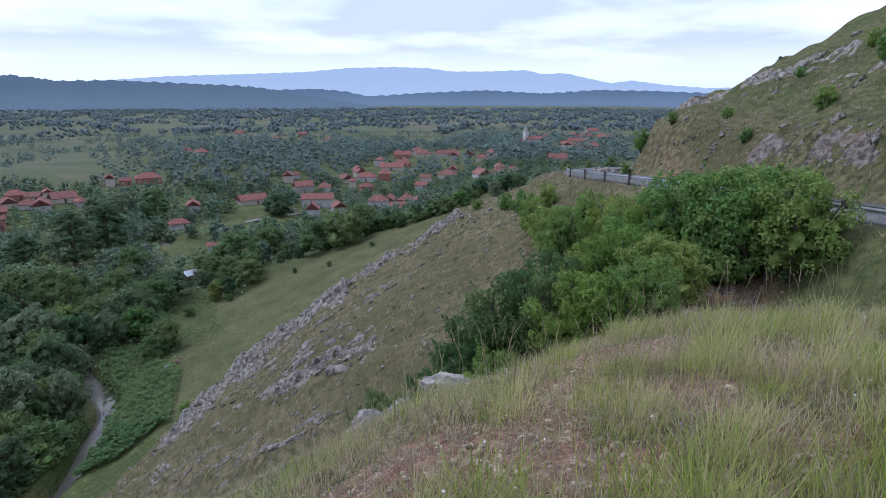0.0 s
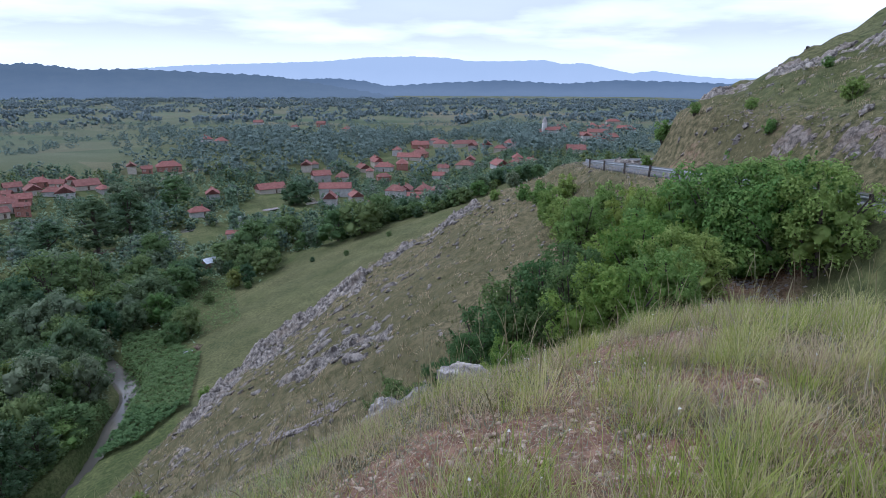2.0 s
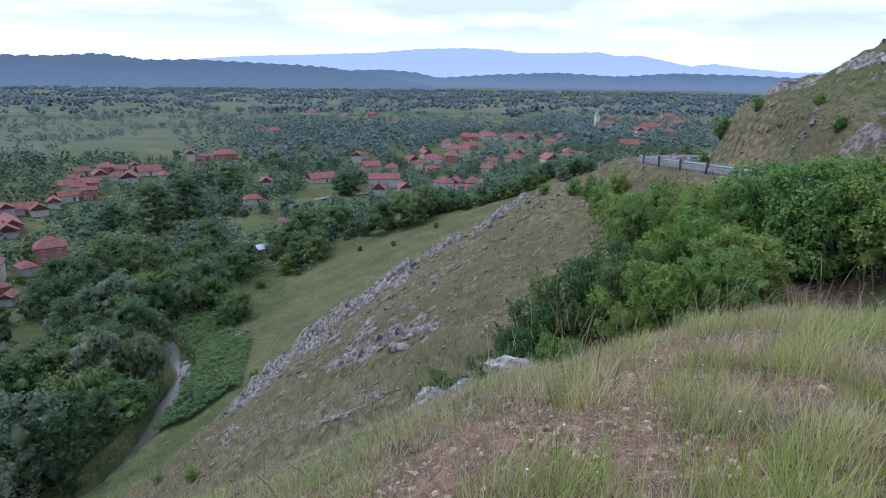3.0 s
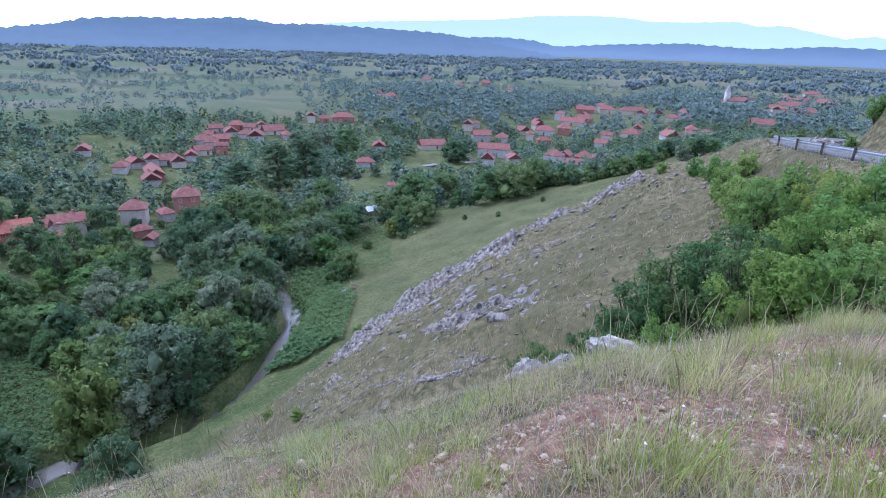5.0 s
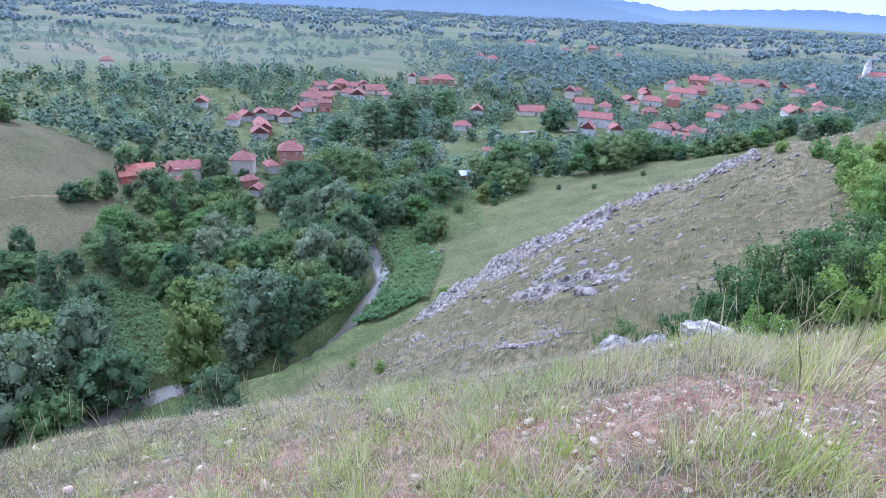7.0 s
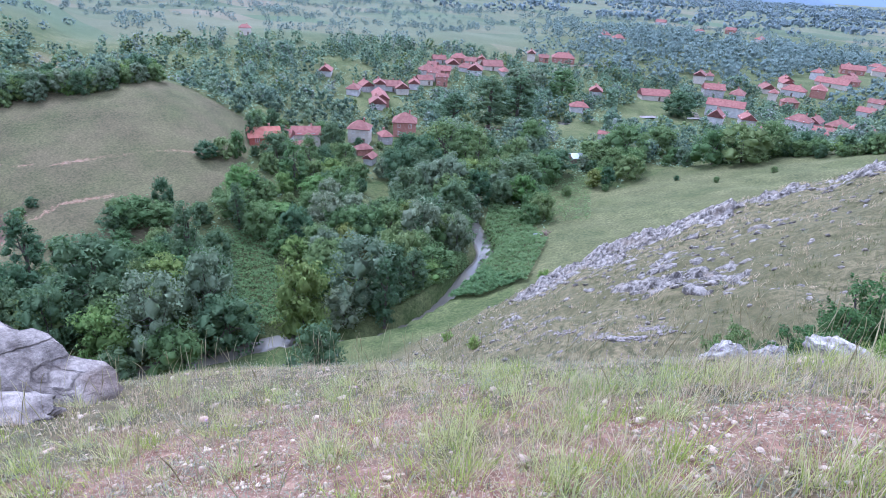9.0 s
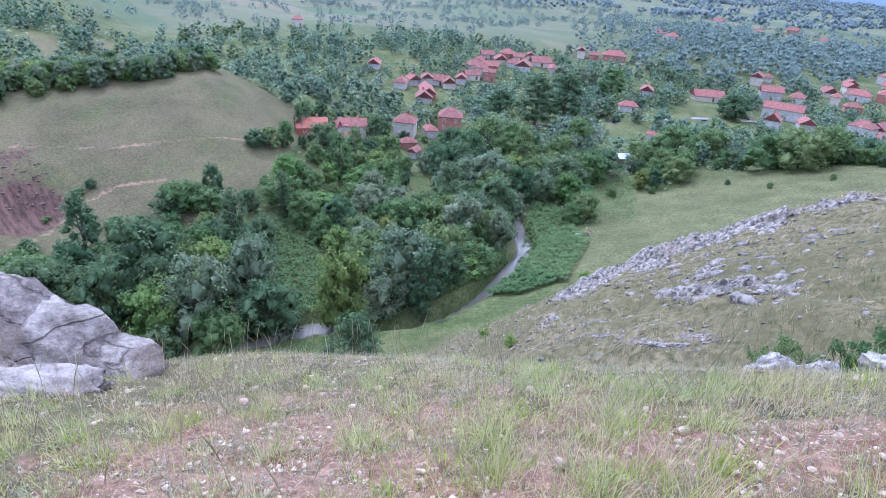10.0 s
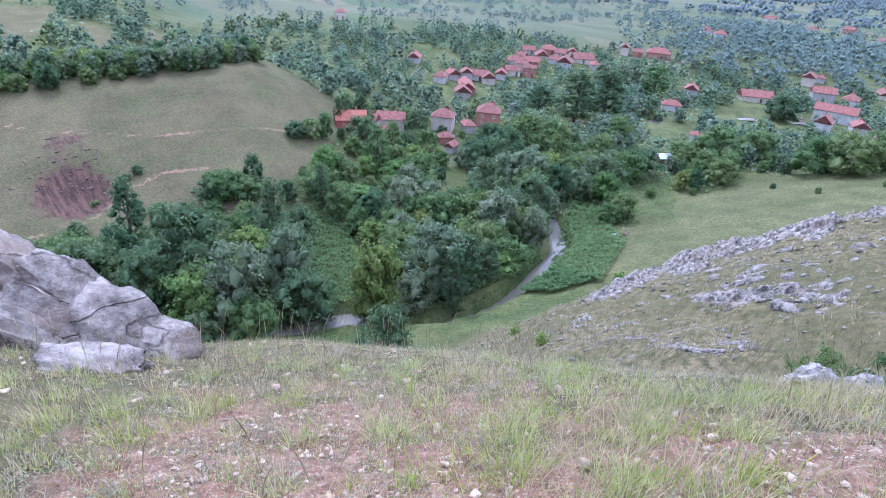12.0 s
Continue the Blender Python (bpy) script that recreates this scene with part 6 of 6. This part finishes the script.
def tussocks(kind, n, r0, r1, a0, a1, per, length, width, droop, seed, label):
    r = np.random.default_rng(seed)
    cx, cy = fan(n, r0, r1, a0, a1, r, 1.4)
    ok = (r.random(n) > soil(cx, cy) * 1.1) & (np.hypot(cx, cy) > 1.25) & (height(cx, cy, True) > 1)
    ok &= ~((np.hypot(cx, cy) > 5.2) & (np.degrees(np.arctan2(cx, cy)) < 6) & (np.degrees(np.arctan2(cx, cy)) > -30))
    cx, cy = cx[ok], cy[ok]
    size = r.uniform(0.55, 1.15, len(cx)) * (0.75 + 0.45 * lushness(cx, cy))
    k = np.repeat(np.arange(len(cx)), (per * size).astype(int))
    spread = 0.10 * size[k]
    x, y = cx[k] + r.normal(0, 1, len(k)) * spread, cy[k] + r.normal(0, 1, len(k)) * spread
    side = np.arctan2(y - cy[k], x - cx[k])
    v, f = blades(x, y, height(x, y) - 0.02, length * size[k] * r.uniform(0.5, 1.15, len(k)), np.full(len(k), width), droop * r.uniform(0.4, 1.5, len(k)), r, 0.33, 3, side)
    return tagged(new("grass", mesh_of("grass", v, f, BLADE[kind])), label, "grass", kind="stuff")


tussocks("pale", 190, 1.6, 8.6, -100, 46, 95, 0.33, 0.0026, 0.26, 201, "grey-green feather grass tussocks on the lookout")
tussocks("green", 150, 1.6, 8.6, -45, 46, 80, 0.26, 0.0027, 0.24, 202, "green grass tussocks on the lookout")
tussocks("straw", 400, 1.6, 8.6, -100, 46, 66, 0.29, 0.0023, 0.26, 203, "straw-coloured dry grass tussocks on the lookout")
tussocks("pale", 120, 1.6, 6.5, -104, -15, 80, 0.30, 0.0024, 0.28, 206, "pale tussocks on the stony side of the lookout")
tussocks("green", 90, 1.6, 6.5, -104, -15, 80, 0.26, 0.0025, 0.26, 207, "green tussocks on the stony side of the lookout")
tussocks("pale", 90, 2.4, 8.5, -2, 48, 90, 0.33, 0.0027, 0.30, 204, "tall pale grass swaying over the brow")
tussocks("green", 90, 2.4, 8.5, 4, 48, 84, 0.28, 0.0028, 0.26, 205, "green grass between the pale tussocks")


def turf(kind, n, r0, r1, length, width, seed, label, sparse=1.0, power=1.3, segs=2, lean=0.55):
    r = np.random.default_rng(seed)
    x, y = fan(n, r0, r1, -104, 48, r, power)
    ok = (r.random(n) > soil(x, y) * sparse) & (height(x, y, True) > 1)
    x, y = x[ok], y[ok]
    ln = length * r.uniform(0.4, 1.3, len(x)) * (0.7 + 0.5 * lushness(x, y)) * (0.75 + 0.5 * (0.5 + 0.5 * wobble(x, y, 0.8, 4)))
    v, f = blades(x, y, height(x, y) - 0.01, ln, np.full(len(x), width), 0.3 * r.uniform(0.2, 1.6, len(x)), r, lean, segs)
    return tagged(new("grass", mesh_of("grass", v, f, BLADE[kind])), label, "grass", kind="stuff")


turf("straw", 46000, 0.9, 12, 0.12, 0.0022, 211, "short dry grass among the stones")
turf("herb", 24000, 0.9, 12, 0.09, 0.0042, 212, "low grey herbs among the stones", 0.9)
turf("green", 26000, 0.9, 12, 0.11, 0.0024, 213, "short green grass on the lookout")
turf("straw", 26000, 0.9, 9, 0.10, 0.0020, 217, "dead grass lying flat on the earth", 0.45, 1.3, 1, 1.25)
turf("straw", 30000, 0.9, 5.5, 0.10, 0.0019, 218, "fine dry grass close to the lookout", 0.8)
turf("herb", 20000, 0.9, 5.5, 0.07, 0.0034, 219, "low grey thyme close to the lookout", 0.75)
turf("green", 14000, 0.9, 5.5, 0.10, 0.0020, 220, "fine green grass close to the lookout", 0.95)
# coarser tufts down the flank
def slope_tufts(kind, n, seed, label):
    r = np.random.default_rng(seed)
    cx, cy = fan(n, 12, 64, -70, 40, r, 0.85)
    ok = (height(cx, cy, True) > 1) & (r.random(n) < 0.5 + 0.6 * wobble(cx, cy, 5.0, seed))
    cx, cy = cx[ok], cy[ok]
    k = np.repeat(np.arange(len(cx)), 10)
    x, y = cx[k] + r.normal(0, 0.16, len(k)), cy[k] + r.normal(0, 0.16, len(k))
    v, f = blades(x, y, height(x, y) - 0.03, 0.34 * r.uniform(0.5, 1.4, len(k)), np.full(len(k), 0.015), 0.3 * r.uniform(0.2, 1.6, len(k)), r, 0.6, 1)
    return tagged(new("grass", mesh_of("grass", v, f, BLADE[kind])), label, "grass", kind="stuff")


slope_tufts("straw", 5200, 214, "dry grass tufts on the slope")
slope_tufts("dark", 5200, 215, "green grass tufts on the slope")
slope_tufts("herb", 2400, 216, "grey herb tufts on the slope")


def herb_clumps(n, seed):
    r = np.random.default_rng(seed)
    cx, cy = fan(n, 1.3, 11, -104, 40, r, 1.4)
    k = np.repeat(np.arange(n), 55)
    d = r.normal(0, 1, (len(k), 3))
    s = r.uniform(0.07, 0.17, n)[k]
    x, y = cx[k] + d[:, 0] * s * 0.6, cy[k] + d[:, 1] * s * 0.6
    z = height(x, y) + np.abs(d[:, 2]) * s * 0.55
    cards = leaf_cards(np.stack([x, y, z], 1), np.abs(d) * (0, 0, 1) + d * 0.4, 0.013, r, 0.35)
    return tagged(new("herbs", leaves_of("herbs", cards, BLADE["herb"])), "low cushions of grey-green herbs", "herbs", kind="stuff")


herb_clumps(900, 31)


def tall_stems(n, seed):
    """Single dry stalks with drooping seed heads."""
    r = np.random.default_rng(seed)
    cx, cy = fan(n, 2.2, 8.4, -95, 46, r)
    pieces = []
    for x, y in zip(cx, cy):
        a, h = r.uniform(0, 6.28), r.uniform(0.5, 0.85)
        z = float(height(x, y))
        t = np.linspace(0, 1, 6)
        bend = r.uniform(0.05, 0.22) * t ** 2.5
        p = np.stack([x + math.cos(a) * bend, y + math.sin(a) * bend, z + h * t - bend * 0.3], 1)
        pieces.append(tube(p, np.interp(t, [0, 0.7, 0.75, 0.9, 1], [0.0016, 0.0012, 0.0035, 0.0042, 0.001]), 4))
    return tagged(new("grass", mesh_of("grass", *joined(pieces), BLADE["straw"])), "tall dry grass stalks with seed heads", "grass", kind="stuff")


tall_stems(420, 32)

# stones lying in the earth
PEBBLES = [mesh_of("stone", *rock_shape(500 + k, 2, (1.25, 0.95, 0.55), 18, 0.05), STONE) for k in range(6)]
r = np.random.default_rng(33)
x, y = fan(1500, 1.2, 9.5, -104, 40, r, 1.2)
keep = np.flatnonzero(r.random(1500) < 0.12 + soil(x, y))[:285]
for k, i in enumerate(keep):
    s = 0.016 + 0.06 * r.random() ** 2.2
    ob = new("stone", PEBBLES[k % 6])
    ob.matrix_world = pose(x[i], y[i], float(height(x[i], y[i])) + s * 0.1, r.uniform(-20, 20), r.uniform(-20, 20), r.uniform(0, 360)) @ Matrix.Diagonal((s, s, s, 1))
    tagged(ob, "pale angular limestone pebble lying on reddish earth", "stone", "stones on the lookout")
for k, (sx, sy, s) in enumerate(((-1.62, 1.28, 0.06), (-1.35, 1.2, 0.035), (-0.42, 5.6, 0.09), (-0.62, 5.7, 0.07), (-0.3, 5.9, 0.08), (1.0, 4.15, 0.06), (-2.6, 2.5, 0.05), (-3.4, 1.9, 0.045))):
    ob = new("stone", PEBBLES[k % 6])
    ob.matrix_world = pose(sx, sy, float(height(sx, sy)) + s * 0.2, 8 * k, 0, 50 * k) @ Matrix.Diagonal((s, s, s, 1))
    tagged(ob, "larger pale limestone stone half sunk in the turf", "stone", "stones on the lookout")
x, y = fan(20000, 0.9, 9, -104, 44, r, 1.35)
ok = r.random(20000) < 0.22 + 1.1 * soil(x, y)
x, y = x[ok], y[ok]
rubble("gravel", x, y, 0.006 + 0.026 * r.random(len(x)) ** 2.3, "fine pale gravel in reddish earth", 47, STONE, 1, 0.0, 8)


def flowers(n, mat, label, seed, a0, a1):
    r = np.random.default_rng(seed)
    x, y = fan(n, 1.8, 8, a0, a1, r)
    z = height(x, y) + r.uniform(0.12, 0.3, n)
    v, f, _ = leaf_cards(np.stack([x, y, z], 1), np.tile([0, 0, 1.0], (n, 1)), 0.009, r, 0.9)
    stalks = [tube([(a, b, float(height(a, b))), (a, b, c)], [0.0012, 0.0008], 3) for a, b, c in zip(x, y, z)]
    stalks = [(p, split(q)) for p, q in stalks]
    root = new("wildflowers", mesh_of("wildflowers", *joined([(v, f)] + stalks), mat))
    tagged(root, label, "flowers", kind="stuff")


flowers(60, PETAL, "small purple wildflowers in the grass", 34, -90, 40)
flowers(70, PETAL_WHITE, "small white wildflowers in the grass", 35, 0, 40)
